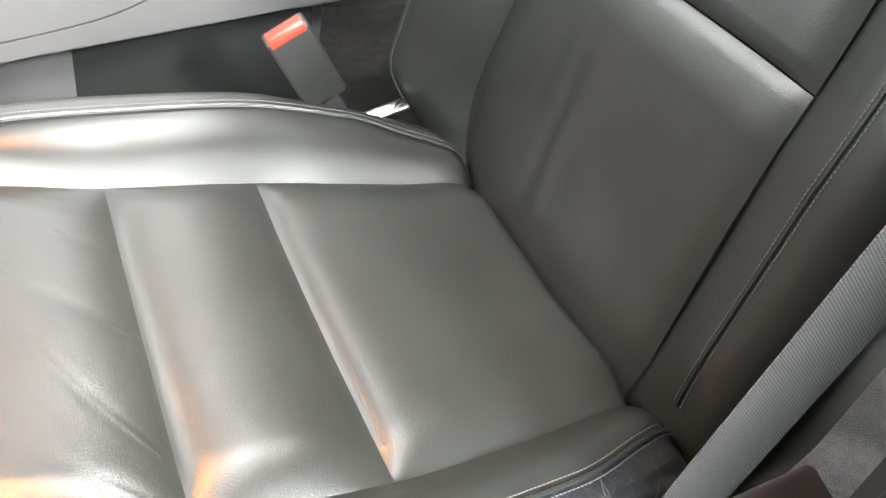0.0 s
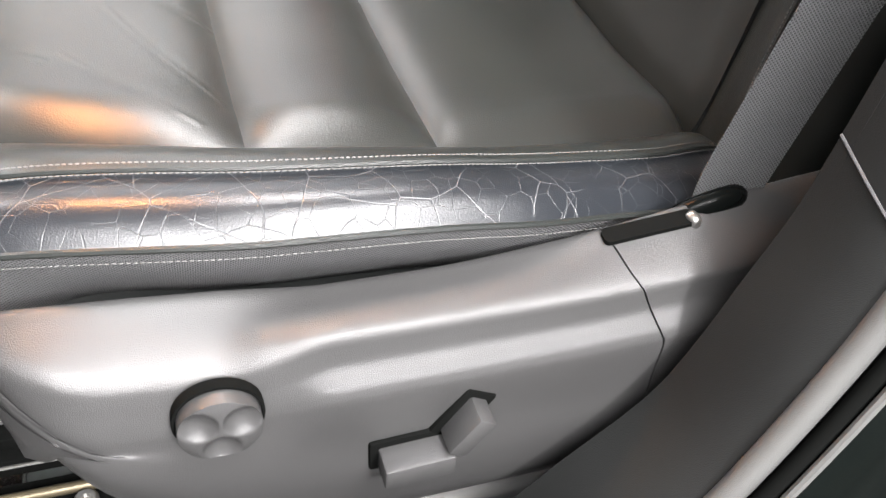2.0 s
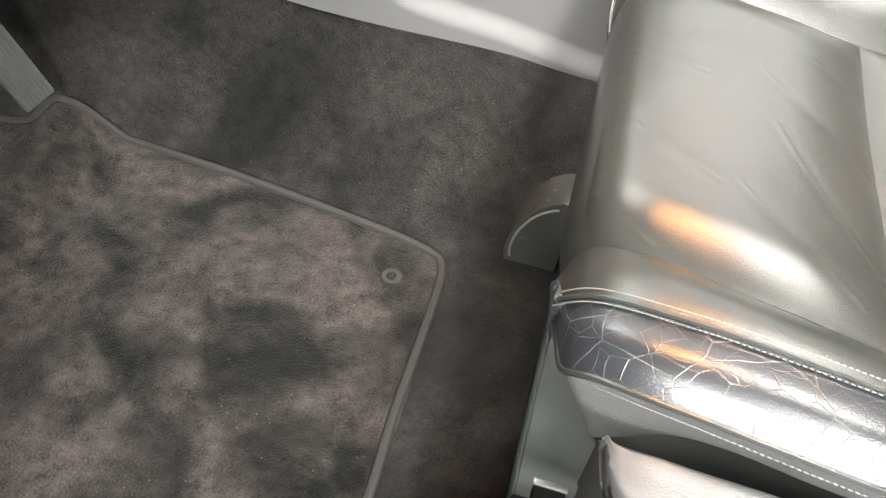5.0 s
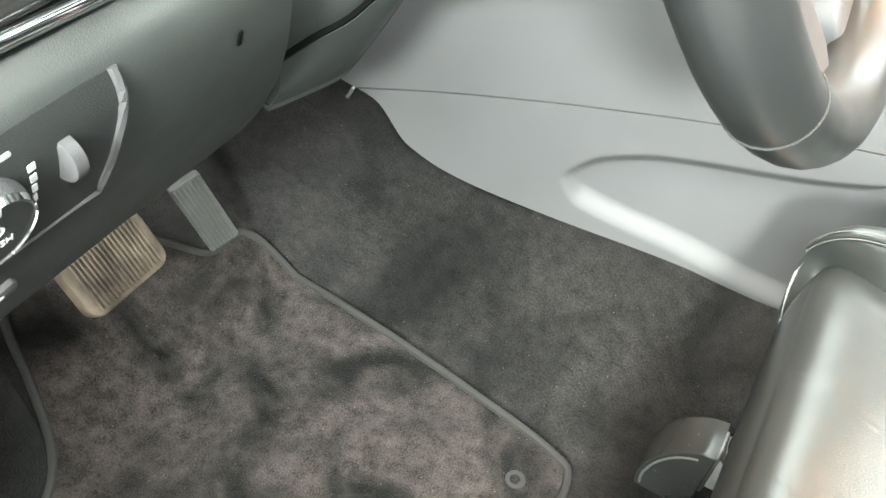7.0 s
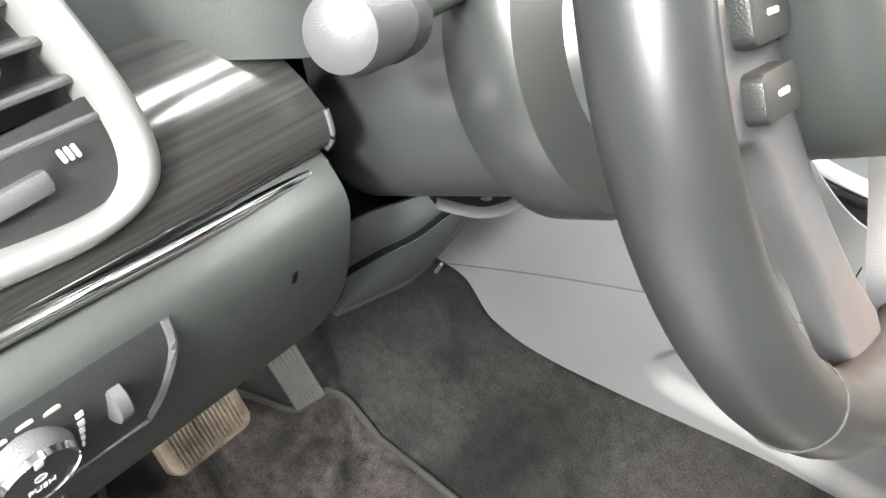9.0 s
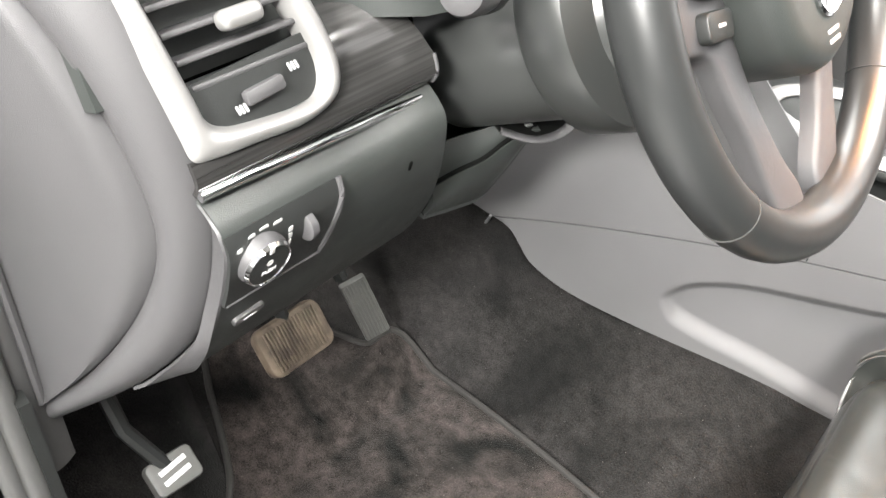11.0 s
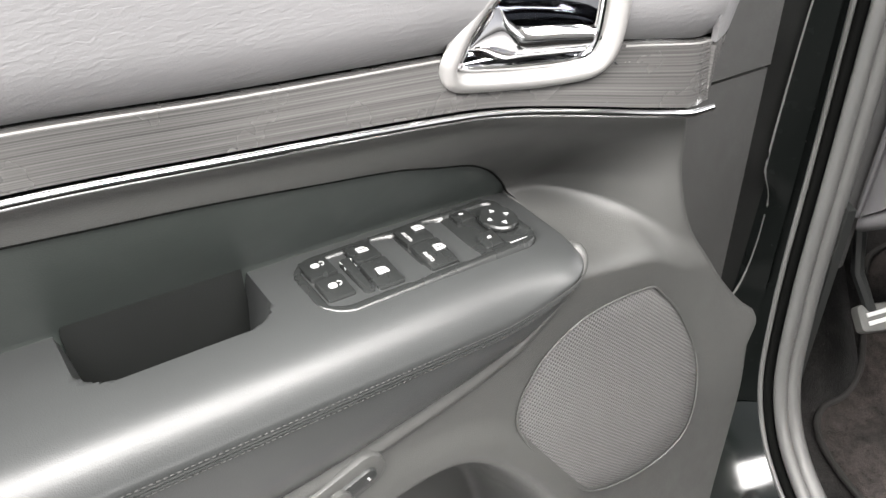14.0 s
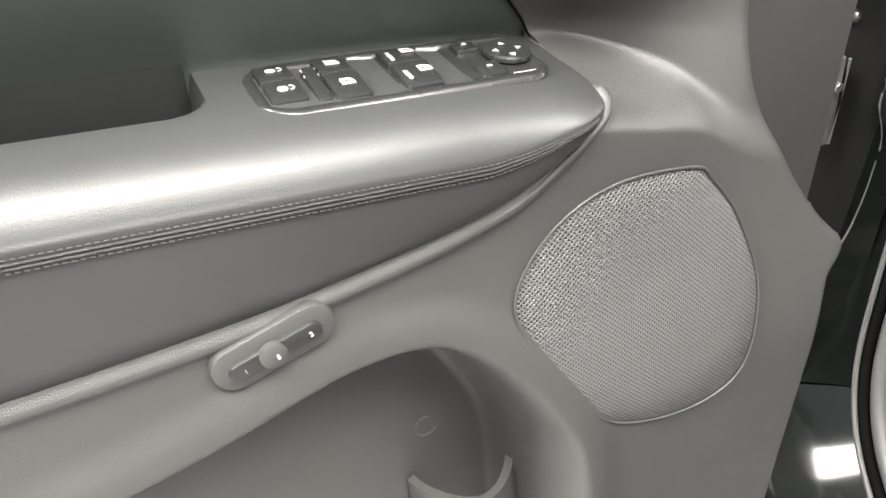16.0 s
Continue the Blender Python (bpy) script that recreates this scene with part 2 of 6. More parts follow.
CONSOLE = material("console side plastic", (0.094, 0.093, 0.095), 0.48, vary=0.06, grain=0.35, grain_scale=1400)
SILVER = material("satin silver paint", (0.29, 0.285, 0.28), 0.40, 0.6, vary=0.04, rough_vary=0.03)
CHROME = material("chrome", (0.82, 0.82, 0.83), 0.07, 1.0, vary=0.02, rough_vary=0.02)
STEEL = material("bare steel", (0.33, 0.325, 0.31), 0.35, 0.9, vary=0.2, scale=30)
BLACK_PAINT = material("black car paint", (0.005, 0.0065, 0.006), 0.10, vary=0.1, rough_vary=0.03, spec=0.5)
SILL_METAL = material("dark polished sill metal", (0.11, 0.112, 0.112), 0.16, 0.85, vary=0.2, scale=20, rough_vary=0.05)
BOOT = material("grey rubber boot", (0.10, 0.10, 0.10), 0.5, vary=0.15)
RUBBER = material("rubber seal", (0.04, 0.04, 0.04), 0.45, vary=0.15, rough_vary=0.08)
SEAL_GREY = material("grey weather strip", (0.085, 0.085, 0.083), 0.38, vary=0.1, grain=0.4, grain_scale=1500)
BINDING = material("mat binding", (0.022, 0.021, 0.020), 0.8, grain=0.6, grain_scale=1200, spec=0.2)
PEDAL = material("worn pedal rubber", (0.040, 0.024, 0.016), 0.75, vary=0.5, scale=38, grain=0.3, tint=(0.074, 0.057, 0.041))
RIM_LEATHER = material("smooth rim leather", (0.017, 0.018, 0.018), 0.36, vary=0.15, grain=0.04, grain_scale=1200)
PEDAL_GREY = material("grey pedal rubber", (0.065, 0.065, 0.062), 0.6, vary=0.2, scale=25)
RED = material("red button", (0.75, 0.03, 0.015), 0.35)
WHITE = material("white print", (0.44, 0.44, 0.44), 0.5, vary=0.03)
WOOD = material("dark brushed trim", (0.022, 0.0215, 0.021), 0.14, vary=0.3, scale=4)
WEBBING = material("belt webbing", (0.070, 0.071, 0.074), 0.7, vary=0.1)
DOOR_PAD = material("door pad vinyl", (0.125, 0.124, 0.127), 0.40, vary=0.06, grain=0.12, grain_scale=900)
DOOR_DARK = material("door dark vinyl", (0.041, 0.048, 0.0445), 0.42, vary=0.1, grain=0.12, grain_scale=900)
ARM_VINYL = material("armrest vinyl", (0.028, 0.0295, 0.0295), 0.40, vary=0.1, grain=0.12, grain_scale=1100, rough_vary=0.04)
FRONT_GREY = material("hinge end plastic", (0.041, 0.0412, 0.040), 0.42, vary=0.06, grain=0.4, grain_scale=1200)
HINGE_BLACK = material("flat black cavity paint", (0.004, 0.0042, 0.004), 0.8, vary=0.3, spec=0.15)
PRIMER = material("dusty grey hinge paint", (0.10, 0.091, 0.088), 0.5, vary=0.35, scale=40)
DOOR_MID = material("door grey plastic", (0.0475, 0.048, 0.046), 0.45, vary=0.06, grain=0.4, grain_scale=1200)
GRILLE = material("speaker cloth", (0.072, 0.071, 0.070), 0.42, vary=0.05)
CHROME_DARK = material("dark mirror finish", (0.26, 0.27, 0.29), 0.06, 1.0, vary=0.05, rough_vary=0.02)
HEADLINER = material("headliner", (0.55, 0.55, 0.53), 0.9)
CONCRETE = material("pale painted floor", (0.30, 0.298, 0.295), 0.8, vary=0.2, scale=3)
BRUSHED = material("brushed metallic trim", (0.10, 0.098, 0.096), 0.26, 0.55, vary=0.2, scale=4)
# darker copy of the black paint, reflections dimmed; also on the belt loop
FLANGE_BLACK = material("black with dimmed reflections", (0.003, 0.0036, 0.0034), 0.25, vary=0.2, rough_vary=0.08, spec=0.05)
# black plastic parts, and near-black fills for shade in gaps and hollows
BLACK_MATTE = material("matte black plastic and shaded gaps", (0.0032, 0.0034, 0.0032), 0.9, vary=0.1, spec=0.04)


def add_streaks(m, across, along, strength=0.5):
    """Long fine streaks along a sheet's first direction, in colour."""
    nt = m.node_tree
    b = nt.nodes["Principled BSDF"]
    co = nt.nodes.new("ShaderNodeTexCoord")
    mp = nt.nodes.new("ShaderNodeMapping")
    mp.inputs["Scale"].default_value = (along, across, 1)
    ns = nt.nodes.new("ShaderNodeTexNoise")
    ns.inputs["Scale"].default_value, ns.inputs["Detail"].default_value = 1.0, 5
    nt.links.new(co.outputs["UV"], mp.inputs["Vector"])
    nt.links.new(mp.outputs["Vector"], ns.inputs["Vector"])
    rg = nt.nodes.new("ShaderNodeMapRange")
    rg.inputs["From Min"].default_value, rg.inputs["From Max"].default_value = 0.35, 0.68
    rg.inputs["To Min"].default_value, rg.inputs["To Max"].default_value = 1 - strength, 1 + 2.2 * strength
    nt.links.new(ns.outputs["Fac"], rg.inputs["Value"])
    mul = nt.nodes.new("ShaderNodeMix")
    mul.data_type, mul.blend_type = "RGBA", "MULTIPLY"
    mul.inputs["Factor"].default_value = 1.0
    old = b.inputs["Base Color"].links[0].from_socket
    nt.links.new(old, mul.inputs[6])
    nt.links.new(rg.outputs["Result"], mul.inputs[7])
    nt.links.new(mul.outputs[2], b.inputs["Base Color"])


add_streaks(BRUSHED, 30, 2.0, 0.32)
add_streaks(WOOD, 26, 0.4, 0.22)


def pile(name, dark, light, scale, contrast, mottle=0.25):
    """Carpet: brushed patches of two shades and a grain of fibres."""
    m = bpy.data.materials.new(name)
    m.use_nodes = True
    nt = m.node_tree
    b = nt.nodes["Principled BSDF"]
    b.inputs["Roughness"].default_value, b.inputs["Specular IOR Level"].default_value = 0.95, 0.04
    b.inputs["Sheen Weight"].default_value, b.inputs["Sheen Roughness"].default_value = 0.05, 0.5
    co = nt.nodes.new("ShaderNodeTexCoord")
    n1, n2, n3 = (nt.nodes.new("ShaderNodeTexNoise") for _ in range(3))
    n1.inputs["Scale"].default_value, n1.inputs["Detail"].default_value, n1.inputs["Distortion"].default_value = scale, 4, 0.9
    n2.inputs["Scale"].default_value, n2.inputs["Detail"].default_value = 420, 3
    n3.inputs["Scale"].default_value, n3.inputs["Detail"].default_value = 60, 4
    for n in (n1, n2, n3):
        nt.links.new(co.outputs["Object"], n.inputs["Vector"])
    ramp = nt.nodes.new("ShaderNodeValToRGB")
    ramp.color_ramp.elements[0].position, ramp.color_ramp.elements[1].position = 0.5 - contrast, 0.5 + contrast
    ramp.color_ramp.elements[0].color, ramp.color_ramp.elements[1].color = (*dark, 1), (*light, 1)
    nt.links.new(n1.outputs["Fac"], ramp.inputs["Fac"])
    grit = nt.nodes.new("ShaderNodeMath")
    grit.operation = "ADD"
    nt.links.new(n2.outputs["Fac"], grit.inputs[0])
    half = nt.nodes.new("ShaderNodeMapRange")
    half.inputs["To Min"].default_value, half.inputs["To Max"].default_value = 0.5 - mottle, 0.5 + mottle
    nt.links.new(n3.outputs["Fac"], half.inputs["Value"])
    nt.links.new(half.outputs["Result"], grit.inputs[1])
    rg = nt.nodes.new("ShaderNodeMapRange")
    rg.inputs["From Min"].default_value, rg.inputs["From Max"].default_value = 0.7, 1.3
    rg.inputs["To Min"].default_value, rg.inputs["To Max"].default_value = 0.3, 1.7
    nt.links.new(grit.outputs[0], rg.inputs["Value"])
    mul = nt.nodes.new("ShaderNodeMix")
    mul.data_type, mul.blend_type = "RGBA", "MULTIPLY"
    mul.inputs["Factor"].default_value = 1.0
    nt.links.new(ramp.outputs["Color"], mul.inputs[6])
    nt.links.new(rg.outputs["Result"], mul.inputs[7])
    dust = nt.nodes.new("ShaderNodeTexVoronoi")
    dust.inputs["Scale"].default_value = 75
    nt.links.new(co.outputs["Object"], dust.inputs["Vector"])
    speck = nt.nodes.new("ShaderNodeMapRange")
    speck.inputs["From Min"].default_value, speck.inputs["From Max"].default_value = 0.02, 0.07
    speck.inputs["To Min"].default_value, speck.inputs["To Max"].default_value = 0.5, 0.0
    nt.links.new(dust.outputs["Distance"], speck.inputs["Value"])
    pale = nt.nodes.new("ShaderNodeMix")
    pale.data_type = "RGBA"
    nt.links.new(speck.outputs["Result"], pale.inputs["Factor"])
    nt.links.new(mul.outputs[2], pale.inputs[6])
    pale.inputs[7].default_value = (0.16, 0.15, 0.14, 1)
    nt.links.new(pale.outputs[2], b.inputs["Base Color"])
    bump = nt.nodes.new("ShaderNodeBump")
    bump.inputs["Strength"].default_value, bump.inputs["Distance"].default_value = 1.0, 0.003
    nt.links.new(n2.outputs["Fac"], bump.inputs["Height"])
    nt.links.new(bump.outputs["Normal"], b.inputs["Normal"])
    return m


CARPET = pile("charcoal carpet", (0.0058, 0.0058, 0.0056), (0.019, 0.0176, 0.0171), 7, 0.15, 0.32)
MAT = pile("floor mat pile", (0.0038, 0.0038, 0.0035), (0.029, 0.0242, 0.0226), 9, 0.12, 0.42)


def add_cracks(m, scale, pale, amount, width):
    """Fine pale creases in worn leather: a net of cell edges, broken up, with a little relief."""
    nt = m.node_tree
    b = nt.nodes["Principled BSDF"]
    co = nt.nodes.new("ShaderNodeTexCoord")
    warp = nt.nodes.new("ShaderNodeTexNoise")
    warp.inputs["Scale"].default_value = 18
    nt.links.new(co.outputs["Object"], warp.inputs["Vector"])
    add = nt.nodes.new("ShaderNodeVectorMath")
    add.operation = "MULTIPLY_ADD"
    add.inputs[1].default_value = (0.014, 0.014, 0.014)
    nt.links.new(warp.outputs["Color"], add.inputs[0])
    nt.links.new(co.outputs["Object"], add.inputs[2])
    cells = nt.nodes.new("ShaderNodeTexVoronoi")
    cells.feature = "DISTANCE_TO_EDGE"
    cells.inputs["Scale"].default_value = scale
    nt.links.new(add.outputs[0], cells.inputs["Vector"])
    line = nt.nodes.new("ShaderNodeMapRange")
    line.inputs["From Min"].default_value, line.inputs["From Max"].default_value = 0.0, width
    line.inputs["To Min"].default_value, line.inputs["To Max"].default_value = 1.0, 0.0
    nt.links.new(cells.outputs["Distance"], line.inputs["Value"])
    mask = nt.nodes.new("ShaderNodeTexNoise")
    mask.inputs["Scale"].default_value = 26
    nt.links.new(co.outputs["Object"], mask.inputs["Vector"])
    mr = nt.nodes.new("ShaderNodeMapRange")
    mr.inputs["From Min"].default_value, mr.inputs["From Max"].default_value = 0.33, 0.55
    nt.links.new(mask.outputs["Fac"], mr.inputs["Value"])
    both = nt.nodes.new("ShaderNodeMath")
    both.operation = "MULTIPLY"
    nt.links.new(line.outputs["Result"], both.inputs[0])
    nt.links.new(mr.outputs["Result"], both.inputs[1])
    fac = nt.nodes.new("ShaderNodeMath")
    fac.operation = "MULTIPLY"
    fac.inputs[1].default_value = amount
    nt.links.new(both.outputs[0], fac.inputs[0])
    mix = nt.nodes.new("ShaderNodeMix")
    mix.data_type = "RGBA"
    nt.links.new(fac.outputs[0], mix.inputs["Factor"])
    nt.links.new(b.inputs["Base Color"].links[0].from_socket, mix.inputs[6])
    mix.inputs[7].default_value = (*pale, 1)
    nt.links.new(mix.outputs[2], b.inputs["Base Color"])
    bump = nt.nodes.new("ShaderNodeBump")
    bump.inputs["Strength"].default_value, bump.inputs["Distance"].default_value = 0.3, 0.0008
    bump.invert = True
    nt.links.new(both.outputs[0], bump.inputs["Height"])
    nt.links.new(b.inputs["Normal"].links[0].from_socket, bump.inputs["Normal"])
    nt.links.new(bump.outputs["Normal"], b.inputs["Normal"])


add_cracks(LEATHER_WORN, 21, (0.13, 0.13, 0.135), 0.55, 0.011)
add_cracks(LEATHER_WORN, 52, (0.10, 0.10, 0.105), 0.34, 0.016)


def add_weave(m, along, pitch, depth):
    """A woven net in the plane of the direction given and the upright: raised crossings over dark gaps."""
    nt = m.node_tree
    b = nt.nodes["Principled BSDF"]
    co = nt.nodes.new("ShaderNodeTexCoord")
    waves = []
    for k in (1, -1):
        dot = nt.nodes.new("ShaderNodeVectorMath")
        dot.operation = "DOT_PRODUCT"
        f = 2 * math.pi / pitch * 0.7071
        dot.inputs[1].default_value = (along[0] * f, along[1] * f, k * f)
        nt.links.new(co.outputs["Object"], dot.inputs[0])
        sine = nt.nodes.new("ShaderNodeMath")
        sine.operation = "SINE"
        nt.links.new(dot.outputs["Value"], sine.inputs[0])
        waves.append(sine)
    mx = nt.nodes.new("ShaderNodeMath")
    mx.operation = "MAXIMUM"
    nt.links.new(waves[0].outputs[0], mx.inputs[0])
    nt.links.new(waves[1].outputs[0], mx.inputs[1])
    rg = nt.nodes.new("ShaderNodeMapRange")
    rg.inputs["From Min"].default_value, rg.inputs["From Max"].default_value = -0.5, 0.6
    rg.inputs["To Min"].default_value, rg.inputs["To Max"].default_value = 0.18, 1.45
    nt.links.new(mx.outputs[0], rg.inputs["Value"])
    mul = nt.nodes.new("ShaderNodeMix")
    mul.data_type, mul.blend_type = "RGBA", "MULTIPLY"
    mul.inputs["Factor"].default_value = 1.0
    nt.links.new(b.inputs["Base Color"].links[0].from_socket, mul.inputs[6])
    nt.links.new(rg.outputs["Result"], mul.inputs[7])
    nt.links.new(mul.outputs[2], b.inputs["Base Color"])
    bump = nt.nodes.new("ShaderNodeBump")
    bump.inputs["Strength"].default_value, bump.inputs["Distance"].default_value = 0.9, depth
    nt.links.new(mx.outputs[0], bump.inputs["Height"])
    nt.links.new(bump.outputs["Normal"], b.inputs["Normal"])


def add_wrinkles(m, direction, depth):
    """Short level wrinkles pressed into vinyl, running along the direction given."""
    nt = m.node_tree
    b = nt.nodes["Principled BSDF"]
    co = nt.nodes.new("ShaderNodeTexCoord")
    dot = nt.nodes.new("ShaderNodeVectorMath")
    dot.operation = "DOT_PRODUCT"
    dot.inputs[1].default_value = (direction[0] * 150, direction[1] * 150, 0)
    nt.links.new(co.outputs["Object"], dot.inputs[0])
    sep = nt.nodes.new("ShaderNodeSeparateXYZ")
    nt.links.new(co.outputs["Object"], sep.inputs[0])
    up = nt.nodes.new("ShaderNodeMath")
    up.operation = "MULTIPLY"
    up.inputs[1].default_value = 460
    nt.links.new(sep.outputs["Z"], up.inputs[0])
    mix = nt.nodes.new("ShaderNodeCombineXYZ")
    nt.links.new(dot.outputs["Value"], mix.inputs[0])
    nt.links.new(up.outputs[0], mix.inputs[1])
    ns = nt.nodes.new("ShaderNodeTexNoise")
    ns.inputs["Scale"].default_value, ns.inputs["Detail"].default_value, ns.inputs["Distortion"].default_value = 1.0, 3, 0.6
    nt.links.new(mix.outputs[0], ns.inputs["Vector"])
    bump = nt.nodes.new("ShaderNodeBump")
    bump.inputs["Strength"].default_value, bump.inputs["Distance"].default_value = 0.8, depth
    nt.links.new(ns.outputs["Fac"], bump.inputs["Height"])
    nt.links.new(b.inputs["Normal"].links[0].from_socket, bump.inputs["Normal"])
    nt.links.new(bump.outputs["Normal"], b.inputs["Normal"])


add_wrinkles(DOOR_PAD, (0.375, -0.927), 0.0005)
add_weave(GRILLE, (0.375, -0.927), 0.0027, 0.0006)
add_weave(WEBBING, (0.93, -0.36), 0.0019, 0.0003)
add_weave(FABRIC, (1.0, 0.0), 0.0021, 0.0003)
SMOKY = material("smoky glossy plastic", (0.030, 0.031, 0.029), 0.24, vary=0.2, scale=14, spec=0.4)
TRAY = material("grey-green plastic", (0.058, 0.065, 0.061), 0.6, vary=0.12, scale=10, grain=0.3, grain_scale=1200)
RISER = material("light grey riser paint", (0.18, 0.178, 0.175), 0.4, vary=0.1, scale=12, grain=0.15)
BRASS = material("greasy brass", (0.13, 0.108, 0.07), 0.4, 0.6, vary=0.3, scale=60)
CUP_SHADE = material("near-black cup shade", (0.007, 0.0078, 0.0074), 0.7, vary=0.15, grain=0.2, grain_scale=1200, spec=0.2)
SWITCH = material("smooth switch plastic", (0.015, 0.016, 0.0158), 0.27, vary=0.1, grain=0.05, grain_scale=1200, rough_vary=0.03)
MARK = material("worn pale print", (0.33, 0.33, 0.33), 0.5, vary=0.1)

# ---- the shell of the car and the ground ----
def tunnel_edge(x):
    """Height of the console panel's lower edge above the floor."""
    return tab(x, [(-0.6, 0.36), (-0.43, 0.31), (-0.405, 0.298), (-0.363, 0.242), (-0.30, 0.209), (-0.20, 0.186), (0.0, 0.154), (0.126, 0.122), (0.4, 0.10)])


def console_y(x):
    return 0.283 + (x + 0.429) * 0.26


def floor_z(x, y):
    toe = max(0.0, -0.47 - x) * 0.62
    edge = console_y(x) + 0.012
    rise = max(0.0, tunnel_edge(x) + 0.004 - toe)
    start = tab(x, [(-0.6, 0.205), (-0.545, 0.20), (-0.29, 0.184), (0.0, 0.140), (0.3, 0.14)]) + 0.008
    w = min(1.0, max(0.0, (y - start) / (edge - start)))
    side = rise * (0.55 * w + 0.45 * w * w * (3 - 2 * w))
    sill = 0.10 * sstep(-0.36, -0.44, y)
    return toe + max(side, sill) + 0.003 * noise.noise((x * 9, y * 9, 0.3))


ground = solid("ground", rbox(14, 14, 0.1, pose(0.3, -1, -0.52), 0.01), CONCRETE, "grey concrete workshop floor under the car", "floor", "structure")
carpet = solid("floor", surf(lambda u, v: Vector((-0.95 + 2.6 * u, -0.47 + 1.57 * v, floor_z(-0.95 + 2.6 * u, -0.47 + 1.57 * v))), 261, 189, 0.02),
               CARPET, "charcoal carpet moulded over the car's floor and tunnel", "carpet", "structure")
# out of view; the assumed opening is sized for the added roof lamp
roof = solid("ceiling", join(rbox(1.47, 1.57, 0.05, pose(1.42, 0.315, 1.33), 0.02), rbox(0.15, 1.57, 0.05, pose(-0.08, 0.315, 1.33), 0.02), rbox(0.72, 0.47, 0.05, pose(0.34, -0.235, 1.33), 0.02), rbox(0.72, 0.20, 0.05, pose(0.34, 1.0, 1.33), 0.02)), HEADLINER, "pale grey headliner, unseen, with an assumed opening for the roof lamp", "headliner", "structure")
solid("wall_far_side", rbox(2.6, 0.06, 0.95, pose(0.4, 1.13, 0.40), 0.02), PLASTIC, "dark lining of the passenger side below its windows", "lining", "structure")
solid("wall_front", rbox(0.08, 1.8, 1.1, pose(-1.0, 0.25, 0.30), 0.02), PLASTIC_DARK, "dark bulkhead behind the dashboard", "bulkhead", "structure")
solid("wall_rear", rbox(0.08, 1.5, 1.6, pose(1.75, 0.35, 0.55), 0.02), PLASTIC_DARK, "dark rear of the cabin behind the front seats", "lining", "structure")

# ---- floor mat ----
MAT_EDGE = [(0.0, 0.06), (0.0, -0.10), (0.002, -0.22), (-0.03, -0.285), (-0.12, -0.312), (-0.25, -0.322), (-0.37, -0.330), (-0.437, -0.316), (-0.476, -0.284), (-0.488, -0.235), (-0.52, -0.190), (-0.58, -0.154), (-0.64, -0.124),
            (-0.69, -0.08), (-0.69, 0.01), (-0.61, 0.085), (-0.56, 0.125), (-0.556, 0.165), (-0.548, 0.188), (-0.50, 0.198), (-0.30, 0.183), (-0.12, 0.158), (-0.03, 0.139), (-0.006, 0.120)]
mat_ring = smooth_path([(x, y, 0) for x, y in MAT_EDGE], 160, True)


def mat_z(x, y):
    return floor_z(x, y) + 0.013


floor_mat = thing("floor_mat", (-0.28, -0.05, 0.0), "charcoal pile floor mat with bound edge on the carpet", "floor mat")


def mat_sheet():
    """A grid cut to the mat's outline."""
    ring = [(p.x, p.y) for p in mat_ring]

    def span(x):
        hits = []
        for (x0, y0), (x1, y1) in zip(ring, ring[1:] + ring[:1]):
            if (x0 - x) * (x1 - x) <= 0 and x0 != x1:
                hits.append(y0 + (y1 - y0) * (x - x0) / (x1 - x0))
        return (min(hits), max(hits)) if hits else (0, 0)

    x0, x1 = min(p[0] for p in ring) + 0.002, max(p[0] for p in ring) - 0.002

    def f(u, v):
        x = x0 + (x1 - x0) * u
        a, b = span(x)
        y = a + (b - a) * v
        return Vector((x, y, mat_z(x, y) + 0.0016 * noise.noise((x * 30, y * 30, 2))))

    return surf(f, 140, 90, 0.008)


part("mat_body", mat_sheet(), MAT, floor_mat)
part("binding", tube([(p.x, p.y, mat_z(p.x, p.y) + 0.001) for p in mat_ring], 0.0056, 8, True), BINDING, floor_mat, "dark stitched edge binding")
part("fastener", lathe([(0.024, 0), (0.024, 0.003), (0.021, 0.005), (0.011, 0.005), (0.010, 0.002), (0.007, 0.002), (0.006, 0.006), (0.001, 0.006)], pose(-0.058, -0.252, mat_z(-0.058, -0.252)), 28), PLASTIC, floor_mat, "round grey plastic fastener")
part("fastener", lathe([(0.013, 0), (0.012, 0.002), (0.007, 0.002), (0.005, -0.002), (0.001, -0.002)], pose(-0.059, 0.084, mat_z(-0.059, 0.084) - 0.001), 20), BINDING, floor_mat)

def footrest(u, v):
    x = -0.48 - 0.30 * u
    y = -0.46 + (0.26 + 0.09 * u) * v
    h = min(1.0, u / 0.18) * min(1.0, (1 - v) / 0.16)
    return Vector((x, y, floor_z(x, y) + 0.004 + 0.075 * math.sin(h * math.pi / 2) * (0.5 + 0.5 * u) + 0.002 * noise.noise((x * 30, y * 30, 1))))


solid("footrest", surf(footrest, 40, 30, -0.01), CARPET, "charcoal carpeted foot rest beside the pedals", "foot rest", "structure")

# ---- driver's seat ----
seat = thing("driver_seat", (0.45, 0, 0.02), "black leather power driver's seat with creased side bolster", "car seat")
CUSHION = [(0.150, 0.24), (0.128, 0.29), (0.121, 0.33), (0.128, 0.362), (0.150, 0.385), (0.20, 0.396), (0.27, 0.396), (0.343, 0.389), (0.42, 0.380), (0.49, 0.371), (0.56, 0.363), (0.645, 0.354), (0.722, 0.349), (0.744, 0.322)]


